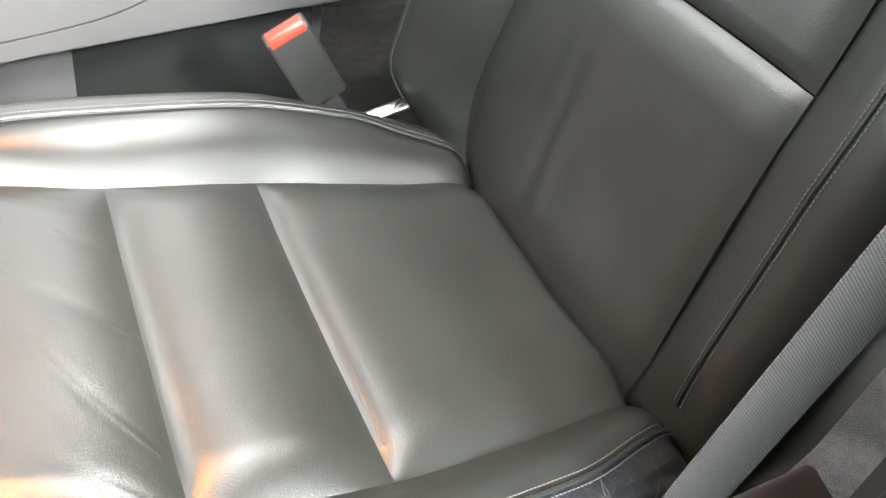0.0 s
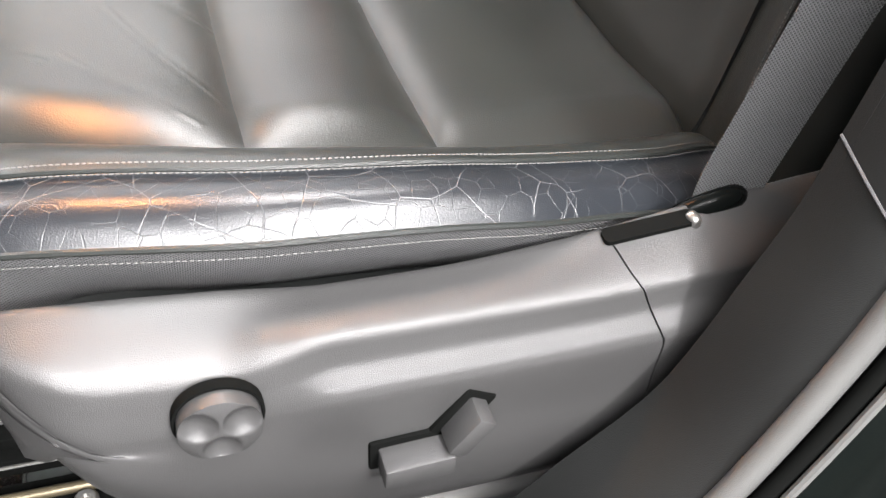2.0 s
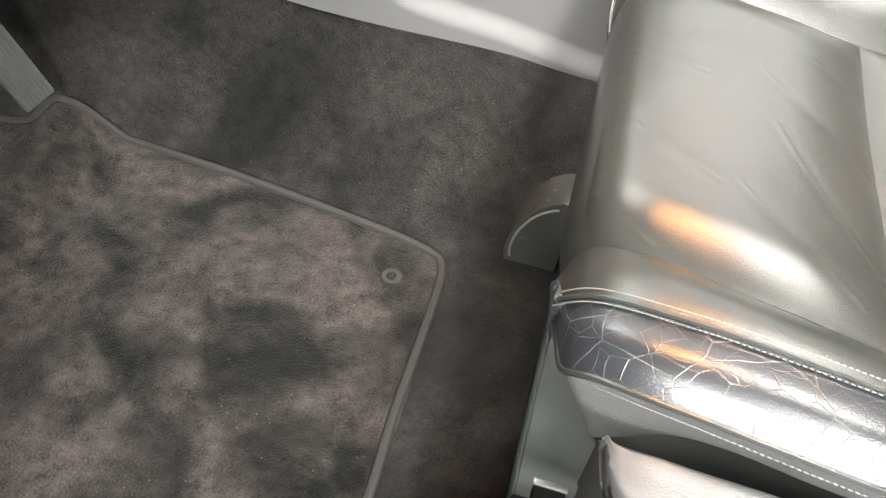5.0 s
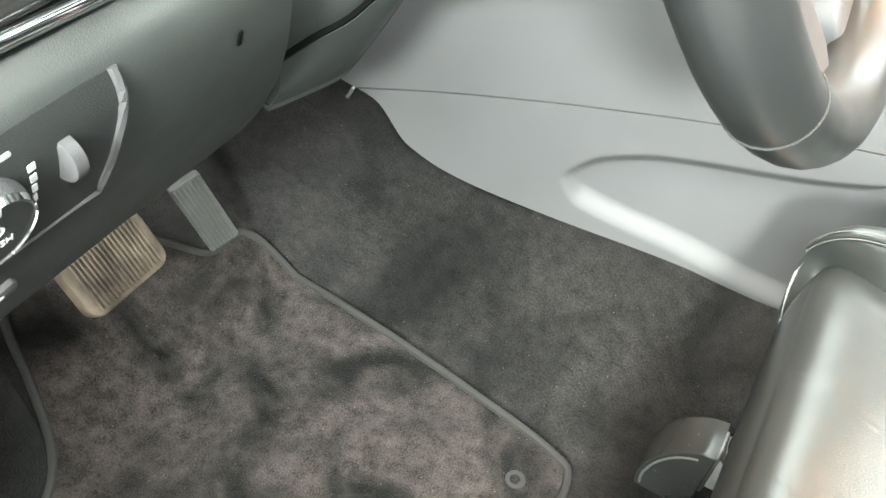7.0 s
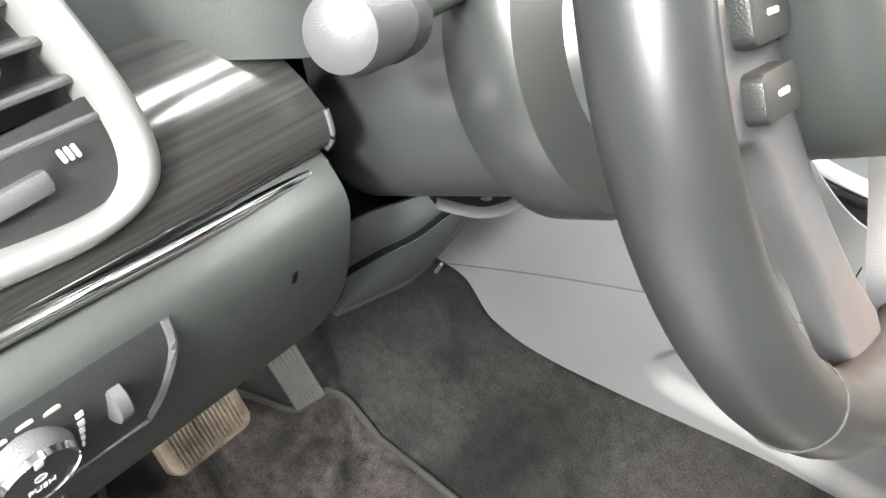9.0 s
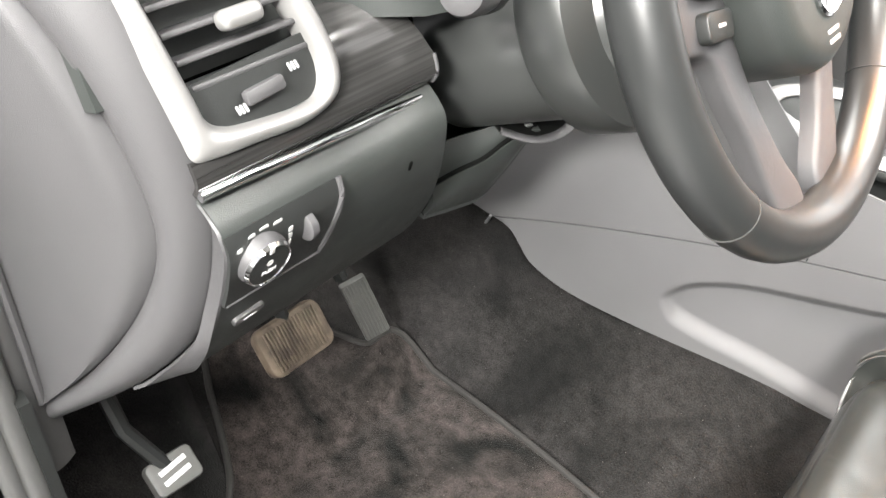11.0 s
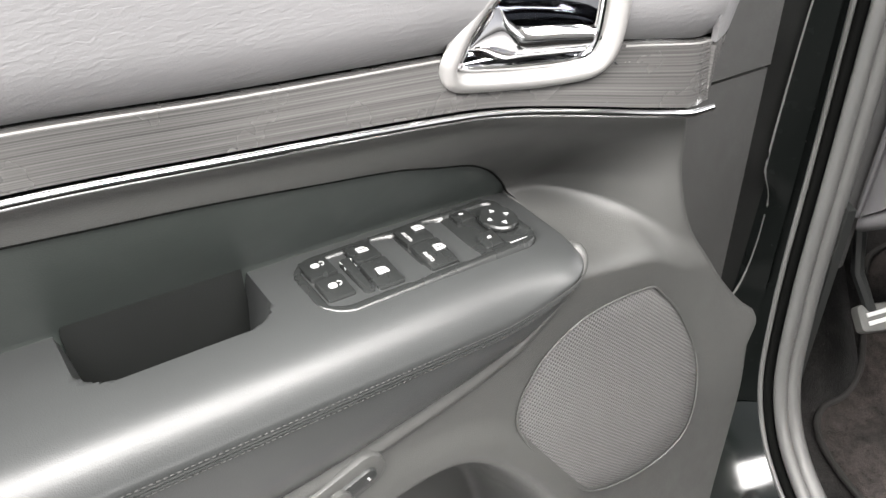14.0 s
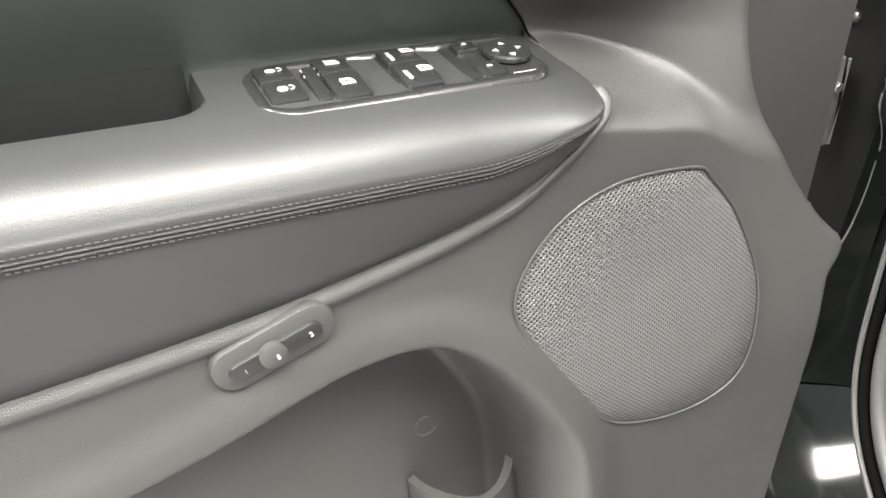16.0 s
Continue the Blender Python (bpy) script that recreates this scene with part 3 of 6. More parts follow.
def on_cushion(s, y, lift=0.0):
    """s runs from the nose (0) over the top (7 and 9 are the cross seams) to the rear (13)."""
    k = min(int(s), len(CUSHION) - 2)
    f = s - k
    get = lambda j: Vector(CUSHION[min(max(j, 0), len(CUSHION) - 1)])
    a, b, c, d = get(k - 1), get(k), get(k + 1), get(k + 2)
    p = 0.5 * (2 * b + (c - a) * f + (2 * a - 5 * b + 4 * c - d) * f * f + (3 * b - a - 3 * c + d) * f**3)
    t = (0.5 * ((c - a) + 2 * f * (2 * a - 5 * b + 4 * c - d) + 3 * f * f * (3 * b - a - 3 * c + d))).normalized()
    return Vector((p.x - t.y * lift, y, p.y + t.x * lift))


# across the seat, for the outer (-1) and the inner (1) side: panel seam, bolster stitching, piping
SEAM_Y = {-1: [(0, 0.132), (1.5, 0.136), (2.5, 0.140), (3.5, 0.147), (4.7, 0.162), (5.9, 0.182), (7, 0.190), (9, 0.190), (12, 0.169), (13, 0.165)],
          1: [(0, 0.175), (1.5, 0.212), (2.5, 0.242), (3.2, 0.252), (4, 0.243), (4.7, 0.224), (5.9, 0.200), (7, 0.189), (9, 0.190), (12, 0.169), (13, 0.165)]}
STITCH_Y = {-1: [(0, 0.142), (1.5, 0.150), (2.2, 0.160), (3, 0.200), (4, 0.216), (5, 0.233), (7, 0.254), (9, 0.258), (10.5, 0.248), (12, 0.214), (13, 0.205)],
            1: [(0, 0.180), (1.5, 0.222), (3, 0.262), (4, 0.260), (5, 0.252), (7, 0.256), (9, 0.258), (10.5, 0.248), (12, 0.214), (13, 0.205)]}
PIPE_Y = {-1: [(0, 0.152), (1.5, 0.166), (2.2, 0.182), (2.9, 0.226), (3.3, 0.256), (4, 0.268), (5, 0.284), (7, 0.305), (9, 0.305), (11, 0.284), (12, 0.270), (13, 0.262)],
          1: [(0, 0.186), (1, 0.220), (2, 0.255), (3, 0.282), (5, 0.296), (7, 0.307), (9, 0.305), (11, 0.284), (12, 0.270), (13, 0.262)]}
STITCH_H = [(0, 0.002), (3, 0.006), (5, 0.016), (7, 0.027), (9, 0.036), (10.5, 0.032), (12, 0.012), (13, 0.006)]
PIPE_H = [(0, 0.0), (3, 0.0), (5, 0.002), (7, 0.013), (9, 0.022), (11, 0.012), (12, 0.0), (13, -0.004)]


CREASES = [((0.225, -0.075), (0.315, -0.165)), ((0.255, 0.01), (0.335, -0.13)), ((0.245, 0.08), (0.34, -0.01)), ((0.29, 0.12), (0.343, 0.09)), ((0.26, 0.17), (0.335, 0.14)), ((0.44, 0.17), (0.49, 0.13)), ((0.150, -0.02), (0.215, -0.085)), ((0.140, 0.09), (0.20, 0.055)), ((0.135, -0.10), (0.175, -0.155))]


def crease(p):
    """Low ridges and troughs where the leather has folded."""
    h = 0.0
    for k, ((ax, ay), (bx, by)) in enumerate(CREASES):
        dx, dy = bx - ax, by - ay
        n = dx * dx + dy * dy
        t = max(0.0, min(1.0, ((p.x - ax) * dx + (p.y - ay) * dy) / n))
        bend = 0.006 * math.sin(t * math.pi)
        d = math.hypot(p.x - ax - t * dx + bend, p.y - ay - t * dy)
        if d < 0.02:
            h += (0.0013 * math.exp(-(d / 0.0020) ** 2) - 0.0006 * math.exp(-(d / 0.008) ** 2)) * math.sin(0.15 + 0.85 * t * math.pi)
    return h


def panel(s0, s1, crown):
    def f(u, v):
        s = s0 + (s1 - s0) * u
        lo, hi = -tab(s, SEAM_Y[-1]), tab(s, SEAM_Y[1])
        half = (hi - lo) / 2
        edge_v, run = min(v, 1 - v) * 2 * half, (s1 - s0) * 0.07
        rise = 1 - math.exp(-u * run / 0.009) if s0 > 0 else 1.0
        fall = 1 - math.exp(-(1 - u) * run / 0.014) if s1 < 13 else 1.0
        side = min(1.0, edge_v / 0.052)
        flat = min(1.0, max(0.0, (s - max(s0, 3.2)) / (s1 - max(s0, 3.2))))
        dome = (0.55 + 0.45 * (1 - (2 * flat - 1) ** 2)) if s > 3.2 else 0.55
        lift = 1.35 * crown * dome * rise * fall * math.sin(side * math.pi / 2) ** 0.9
        y = lo + (hi - lo) * v
        dip = -0.006 * math.sin(v * math.pi) * sstep(3, 6, s)
        wrinkle = 0.0012 * noise.noise((s * 0.9, y * 14, 3.1))
        return on_cushion(s, y, lift + dip + wrinkle - 0.004 + crease(on_cushion(s, y)))

    return surf(f, int(50 + 30 * (s1 - s0)), 230, 0.02)


part("cushion_panel", panel(0, 7, 0.012), LEATHER, seat)
part("cushion_panel", panel(7, 9, 0.012), LEATHER, seat)
part("cushion_panel", panel(9, 13, 0.012), LEATHER, seat)


def strip(side, ya, ha, yb, hb, bulge, nv=14, s0=0.0, s1=13.0):
    def f(u, v):
        s = s0 + (s1 - s0) * u
        more = 0.010 * sstep(0, 4, s) * sstep(13, 9, s) if side > 0 else 0.0
        a = on_cushion(s, tab(s, ya[side]), tab(s, ha) + (0 if ya is SEAM_Y else more))
        b = on_cushion(s, tab(s, yb[side]), tab(s, hb) + more)
        p = a.lerp(b, v)
        p.z += bulge(s, v)
        p.y *= side
        return p

    return surf(f, 110, nv, 0.004 * side)


ZERO = [(0, -0.004), (13, -0.004)]
for side, tag in ((-1, "outer"), (1, "inner")):
    mat_used = LEATHER_WORN if side < 0 else LEATHER
    part(tag + "_bolster_top", strip(side, SEAM_Y, ZERO, STITCH_Y, STITCH_H, lambda s, v: 0.010 * math.sin(v * math.pi) * sstep(2, 6, s)), LEATHER, seat)
    part(tag + "_bolster_side", strip(side, STITCH_Y, STITCH_H, PIPE_Y, PIPE_H, lambda s, v: 0.009 * math.sin(v**1.3 * math.pi)), mat_used, seat,
         "black leather with fine pale creases" if side < 0 else "")

    def skirt(u, v, side=side):
        s = 2.75 + 10.25 * u
        a = on_cushion(s, tab(s, PIPE_Y[side]), tab(s, PIPE_H) + (0.010 * sstep(0, 4, s) * sstep(13, 9, s) if side > 0 else 0.0))
        drop = tab(s, [(2.75, 0.066), (3.3, 0.078), (4, 0.084), (5, 0.088), (6.5, 0.095), (13, 0.085)])
        tuck = 0.006 * math.sin(v * math.pi / 2) + (0.034 * v * v + 0.020 * v) * sstep(3.5, 6, s) + 0.018 * v * sstep(5, 2, s)
        return Vector((a.x + 0.042 * v * sstep(6, 2, s), (a.y - tuck) * side, a.z - drop * v))

    part(tag + "_skirt", surf(skirt, 110, 12, 0.004 * side), FABRIC, seat, "woven black fabric skirt")
    pipe = []
    for i in range(90):
        s = 2.0 + 11.0 * i / 89
        p = on_cushion(s, tab(s, PIPE_Y[side]) + 0.001, tab(s, PIPE_H) + (0.010 * sstep(0, 4, s) * sstep(13, 9, s) if side > 0 else 0.0))
        pipe.append((p.x, p.y * side, p.z))
    part("piping", tube(pipe, 0.0022, 6), LEATHER, seat)
part("seat_pan", rbox(0.56, 0.50, 0.10, pose(0.45, 0, 0.29), 0.03), PLASTIC_DARK, seat)

# backrest: y across, z up
BACK_IN = [(0.30, 0.175), (0.325, 0.205), (0.35, 0.232), (0.417, 0.246), (0.537, 0.228), (0.65, 0.210), (0.9, 0.19)]
BACK_W = [(0.30, 0.140), (0.36, 0.146), (0.45, 0.148), (0.645, 0.151), (0.9, 0.143)]


def back_edge(z, side):
    """The panel's seam: a little farther out on the inner side."""
    return tab(z, BACK_IN if side > 0 else BACK_W)


def back_x(z):
    return 0.760 + (z - 0.352) * 0.10 + max(0.0, z - 0.6) * 0.12


def back_fold(y, z):
    """Soft upright folds in the lower panel."""
    h = 0.0
    for y0, lean, z0, z1, depth in ((0.090, -0.10, 0.36, 0.60, 0.006), (0.070, -0.04, 0.36, 0.56, -0.004), (0.125, -0.1, 0.45, 0.64, 0.003)):
        c = y0 + lean * (z - 0.45)
        h += depth * math.exp(-(((y - c) / 0.012) ** 2)) * sstep(z0 - 0.02, z0 + 0.08, z) * sstep(z1, z1 - 0.12, z)
    return h


def back_panel(z0, z1, crown):
    def f(u, v):
        z = z0 + (z1 - z0) * u
        half = tab(z, BACK_W)
        lo, hi = -back_edge(z, -1), back_edge(z, 1)
        y = lo + (hi - lo) * v
        puff = math.sin(min(1, u * (z1 - z0) / 0.014) * math.pi / 2) * (1 - 0.75 * math.exp(-(1 - u) * (z1 - z0) / 0.030)) * min(1, (1 - u) * (z1 - z0) / 0.003) * math.sin(min(1, min(v, 1 - v) * 2 * half / 0.03) * math.pi / 2)
        return Vector((back_x(z) - crown * puff - 0.004 * noise.noise((y * 6, z * 5, 9)) + back_fold(y, z), y, z))

    return surf(f, 50, 50, 0.02)


part("backrest_panel", back_panel(0.30, 0.645, 0.007), LEATHER, seat)
part("backrest_panel", back_panel(0.6465, 1.0, 0.009), LEATHER, seat)


def wing_line_at(z, side):
    """A level section of the side wing: the outer one is nearly flat, the inner one stands out."""
    half, x = back_edge(z, side), back_x(z)
    if side < 0:
        r = 0.014 * sstep(0.28, 0.44, z)
        rows = [(x + 0.004, half), (x - r * 0.5, half + 0.024), (x - r, half + 0.052), (x - r * 0.75, half + 0.094), (x + 0.03, half + 0.126), (x + 0.10, half + 0.124)]
    else:
        r = 0.085 * sstep(0.28, 0.44, z)
        rows = [(x + 0.004, half), (x - r * 0.75, half + 0.040), (x - r, half + 0.066), (x - r * 0.6, half + 0.090), (x + 0.05, half + 0.100), (x + 0.12, half + 0.09)]
    return smooth_path([(a, b, 0) for a, b in rows], 41)


def back_side(side, v0, v1):
    """The side wing: from the panel's seam (0) over the stitched ridge (0.5) to the back (1)."""
    def f(u, v):
        z = 0.30 + 0.70 * u
        w = v0 + (v1 - v0) * v
        pts = wing_line_at(z, side)
        p = pts[int(round(w * 40))]
        return Vector((p.x, p.y * side, z))

    n = max(4, int(40 * (v1 - v0)) + 1)
    return surf(f, 60, n, 0.006 * side)


for side, tag in ((-1, "outer"), (1, "inner")):
    part(tag + "_wing_front", back_side(side, 0.0, 0.4), LEATHER, seat)
    part(tag + "_wing_side", back_side(side, 0.4, 1.0), LEATHER, seat)
part("backrest_shell", rbox(0.06, 0.5, 0.74, pose(0.93, 0, 0.66, 0, 12), 0.03), PLASTIC_DARK, seat)

# side shield
SH_TOP = [(0.165, 0.370), (0.20, 0.374), (0.304, 0.368), (0.375, 0.361), (0.44, 0.362), (0.532, 0.371), (0.58, 0.379), (0.65, 0.392), (0.8, 0.41)]
SH_RIDGE = [(0.165, 0.366), (0.206, 0.362), (0.249, 0.353), (0.298, 0.349), (0.333, 0.356), (0.368, 0.362), (0.523, 0.363), (0.65, 0.370), (0.8, 0.39)]
SH_BOT = [(0.165, 0.360), (0.184, 0.330), (0.232, 0.243), (0.293, 0.183), (0.371, 0.157), (0.498, 0.156), (0.6, 0.166), (0.8, 0.19)]


def shield(x0, x1, nx):
    def f(u, v):
        slant = 0.062 * v
        x = x0 + (x1 - x0) * u + slant * ((u if x0 < 0.3 else 1 - u) if x0 < 0.3 else 1)
        zt, zr, zb = tab(x, SH_TOP), tab(x, SH_RIDGE), tab(x, SH_BOT)
        step = sstep(0.325, 0.375, x)
        zb = min(zb, zr - 0.004)
        h = zr - zb
        k = step * min(1.0, h / 0.15)
        dz = zt - zr
        pts = [(-0.300, zt - 0.030), (-0.3015, zt - 0.006), (-0.306, zt), (-0.320, zt - 0.35 * dz), (-0.337, zt - 0.8 * dz), (-0.346, zr - 0.002), (-0.352 + 0.0015 * k, zr - 0.008 + 0.001 * k), (-0.3555 + 0.003 * k, zr - 0.016 + 0.001 * k), (-0.358 + 0.003 * k, zr - 0.024 + 0.001 * k), (-0.3605 - 0.0005 * k, zr - 0.032 + 0.001 * k), (-0.3625 - 0.004 * k, zr - 0.041 + 0.002 * k), (-0.3635 - 0.0045 * k, zr - 0.052 + 0.002 * k), (-0.366, zr - 0.45 * h), (-0.367, zr - 0.65 * h), (-0.362, zr - 0.87 * h), (-0.352, zb), (-0.338, zb)]
        pts = [(a, max(b, zb)) for a, b in pts]
        p = smooth_path([(y, z, 0) for y, z in pts], 79)[int(round(v * 78))]
        a = max(0.0, 1 - (x - 0.165) / 0.07)
        curl = math.sqrt(max(0.0, 1 - a * a))
        return Vector((x, -0.294 + (p.x + 0.294) * curl, p.y))

    return surf(f, nx, 79, -0.003)


side_shield = part("side_shield", shield(0.165, 0.560, 90), PLASTIC, seat, "grained grey plastic side shield")
part("rear_cover", shield(0.5615, 0.78, 30), PLASTIC, seat)
KNOB_M = frame_at((0.298, -0.3635, 0.322), (1, 0, 0), (0, -1, 0.05))


def knob_face(u, v):
    """The turned rim (v small) and a face with three scooped finger hollows."""
    a = 2 * math.pi * u
    if v < 0.3:
        w = v / 0.3
        return KNOB_M @ Vector((0.0248 * math.cos(a), 0.0248 * math.sin(a), -0.008 + 0.019 * w))
    r = 0.0248 * (1 - ((v - 0.3) / 0.7) ** 1.2)
    x, y = r * math.cos(a), r * math.sin(a)
    h = 0.0135 - 0.0025 * (r / 0.0248) ** 4
    for k in range(3):
        c = k * 2.094 + 0.52
        d = math.hypot(x - 0.0145 * math.cos(c), y - 0.0145 * math.sin(c)) / 0.0118
        h -= 0.0062 * max(0.0, 1 - d * d)
    return KNOB_M @ Vector((x, y, h))


part("knob_well", lathe([(0.0275, -0.006), (0.0275, 0.0015), (0.0255, 0.0015), (0.0252, -0.006)], KNOB_M, 36), BLACK_MATTE, seat)
part("lumbar_knob", surf(knob_face, 73, 40), PLASTIC, seat, "round grey lumbar knob with scooped finger hollows")
for wx, wz, ww, wh, wr in ((0.424, 0.254, 0.062, 0.031, -3), (0.457, 0.282, 0.027, 0.048, 30)):
    part("switch_well", rbox(ww, 0.006, wh, pose(wx, -0.3665, wz, 0, wr), 0.0028, 2), BLACK_MATTE, seat)
part("seat_slide_switch", rbox(0.050, 0.026, 0.020, pose(0.424, -0.377, 0.254, 0, -3), 0.0022, 2), PLASTIC, seat, "dark plastic rocker switch")
part("recline_switch", rbox(0.015, 0.026, 0.037, pose(0.457, -0.377, 0.282, 0, 30), 0.0022, 2), PLASTIC, seat, "dark plastic recline switch")

# seat tracks
def end_cover(parent, y, thick, top, label):
    """A D-shaped smoky shell over a track's front end, with a pale moulded rim and an inner web."""
    bend = [(0.132, top), (0.112, top - 0.006), (0.088, top * 0.80), (0.070, top * 0.55), (0.062, top * 0.28), (0.064, 0.012)]
    curve = smooth_path([(a, b, 0) for a, b in bend], 24)
    m = frame_at((0, y, 0), (1, 0, 0), (0, -1, 0))
    cover = part("track_cover", plate([(p.x, p.y) for p in curve] + [(0.132, 0.012)], thick, m, 0.009, 3), SMOKY, parent, label)
    inset = [m @ Vector((0.100 + (p.x - 0.100) * 0.80, top * 0.5 + (p.y - top * 0.5) * 0.80, 0.0005)) for p in curve[3:]]
    part("moulded_rim", tube(inset, 0.0016, 6, up=(0, 1, 0)), BOOT, cover, "pale moulded rim")
    part("back_plate", rbox(0.006, thick * 0.8, top * 0.55, pose(0.133, y + thick * 0.45, top * 0.70), 0.002), STEEL, parent)
    return cover


track = thing("seat_track", (0.4, -0.28, 0.0), "bare steel seat track on a light grey riser", "seat track")
part("riser", rbox(0.60, 0.06, 0.050, pose(0.44, -0.285, 0.108), 0.006, 3), RISER, track, "light grey painted riser")
part("riser_foot", rbox(0.60, 0.076, 0.086, pose(0.44, -0.287, 0.043), 0.008, 3), RISER, track, "light grey painted lower step")
part("channel", rbox(0.60, 0.050, 0.008, pose(0.43, -0.282, 0.138), 0.002), BLACK_MATTE, track)
part("lead_screw", tube([(0.13, -0.276, 0.150), (0.73, -0.276, 0.150)], 0.0045, 10), BRASS, track, "greasy brass-coloured lead screw")
part("guide_block", rbox(0.040, 0.010, 0.008, pose(0.160, -0.291, 0.147), 0.003), BRASS, track, "greasy brass-coloured block")
bolt_m = pose(0.200, -0.290, 0.148)
screw = part("bolt", lathe([(0.0095, -0.006), (0.0095, 0.003), (0.0075, 0.006), (0.004, 0.006), (0.0035, 0.002), (0.001, 0.002)], bolt_m, 18), STEEL, track, "pale steel screw head")
part("pin", tube([(0.235, -0.292, 0.142), (0.235, -0.292, 0.172)], 0.0028, 8), STEEL, track)
part("nut", lathe([(0.010, -0.006), (0.010, 0.006), (0.006, 0.009), (0.005, 0.006), (0.001, 0.006)], pose(0.255, -0.288, 0.152), 6), STEEL, track)
part("channel_wall", rbox(0.60, 0.004, 0.014, pose(0.43, -0.310, 0.141), 0.0015), STEEL, track, "bright steel lower edge")
part("upper_rail", rbox(0.60, 0.022, 0.020, pose(0.43, -0.250, 0.166), 0.003), BLACK_MATTE, track, "black upper rail")
part("rail_edge", tube([(0.132, -0.2615, 0.170), (0.73, -0.2615, 0.170)], 0.0016, 6), STEEL, track)
part("bracket", rbox(0.026, 0.020, 0.016, pose(0.158, -0.240, 0.180), 0.003), BLACK_MATTE, track)
part("bracket_lip", rbox(0.028, 0.006, 0.003, pose(0.158, -0.232, 0.189), 0.001), STEEL, track)
end_cover(track, -0.322, 0.070, 0.166, "smoky black plastic end cover with a pale rim")
inner_track = thing("seat_track", (0.4, 0.19, 0.0), "inner seat track with a smoky rounded end cover", "seat track")
part("channel", rbox(0.60, 0.05, 0.05, pose(0.43, 0.19, 0.09), 0.006), RISER, inner_track)
part("rail", rbox(0.58, 0.02, 0.03, pose(0.43, 0.20, 0.128), 0.004), BLACK_MATTE, inner_track)
part("bolt", lathe([(0.009, -0.006), (0.009, 0.003), (0.007, 0.006), (0.001, 0.006)], pose(0.146, 0.178, 0.122), 14), STEEL, inner_track)
end_cover(inner_track, 0.160, 0.055, 0.132, "smoky black plastic end cover with a pale rim")

under_tray = thing("under_seat_tray", (0.315, -0.065, 0.01), "grey-green plastic cover on the floor under the seat", "cover")
part("cover", rbox(0.36, 0.36, 0.05, pose(0.315, -0.065, 0.035), 0.004), TRAY, under_tray)
part("rim", tube([(0.138, -0.243, 0.0615), (0.49, -0.243, 0.0615), (0.49, 0.113, 0.0615), (0.138, 0.113, 0.0615)], 0.0022, 6, closed=True), TRAY, under_tray)

# stitching of the seat
def bolster_path(ya, ha, dy, dh, side, s0, s1, n=120):
    out = []
    for i in range(n):
        s = s0 + (s1 - s0) * i / (n - 1)
        p = on_cushion(s, tab(s, ya[side]) + dy, tab(s, ha) + dh + (0.010 * sstep(0, 4, s) * sstep(13, 9, s) if side > 0 else 0.0))
        out.append((p.x, p.y * side, p.z))
    return out


for side in (-1, 1):
    for dy, dh in ((-0.006, 0.0045), (0.006, 0.005)):
        tagged(part("stitching", dashes(bolster_path(STITCH_Y, STITCH_H, dy, dh, side, 3.0, 12.4), 190, 0.0026, 0.0006), THREAD, seat, "pale grey double stitching"), kind="stuff")
    part("seam_welt", tube(bolster_path(STITCH_Y, STITCH_H, 0.0, 0.0035, side, 3.0, 12.8), 0.0021, 6), LEATHER, seat)
tagged(part("stitching", dashes(bolster_path(PIPE_Y, PIPE_H, -0.0005, -0.011, -1, 3.4, 11.5), 150, 0.0026, 0.0005), THREAD, seat), kind="stuff")


# stitching along the backrest's wings
def wing_line(side, w, n=60):
    out = []
    for i in range(n):
        z = 0.37 + 0.50 * i / (n - 1)
        pts = wing_line_at(z, side)
        p = pts[int(round(w * 40))]
        out.append((p.x - 0.001, p.y * side, z))
    return out


for side in (-1, 1):
    for w in (0.375, 0.425):
        tagged(part("stitching", dashes(wing_line(side, w), 120, 0.0028, 0.0006), THREAD, seat), kind="stuff")
    part("seam_welt", tube(wing_line(side, 0.4), 0.0016, 6), LEATHER, seat)

# ---- centre console ----
console = thing("centre_console", (0.1, 0.42, 0.0), "grey plastic centre console with a recessed side pocket", "console")
POCKET_TOP = [(-0.175, 0.250), (-0.16, 0.272), (-0.127, 0.30), (-0.06, 0.322), (0.09, 0.338), (0.22, 0.362), (0.3, 0.372), (0.8, 0.374)]
POCKET_LOW = [(-0.175, 0.236), (-0.145, 0.208), (-0.014, 0.170), (0.136, 0.125), (0.6, 0.09)]


def console_point(x, z, out=0.0):
    lean = 0.045 * sstep(0.36, 0.72, z)
    y = console_y(x) + lean
    if x > -0.175:
        top, low = tab(x, POCKET_TOP), tab(x, POCKET_LOW)
        inside = sstep(0.0, 0.034, z - low) * sstep(0.0, 0.022, top - z)
        y += (0.013 + 0.10 * sstep(0.14, 0.3, x)) * inside * sstep(-0.178, -0.14, x)
    return Vector((x, y - out, z))


def console_side(zlow, zhigh):
    def f(u, v):
        x = -0.64 + 1.38 * u
        a, b = zlow(x), zhigh(x)
        return console_point(x, a + (b - a) * v)

    return surf(f, 460, 130, 0.006)


def console_seam(x):
    return tab(x, [(-0.46, 0.30), (-0.423, 0.311), (-0.28, 0.342), (-0.127, 0.366), (0.005, 0.381), (0.085, 0.386), (0.27, 0.394), (0.374, 0.402), (0.44, 0.417), (0.52, 0.447), (0.60, 0.466), (0.8, 0.468)])


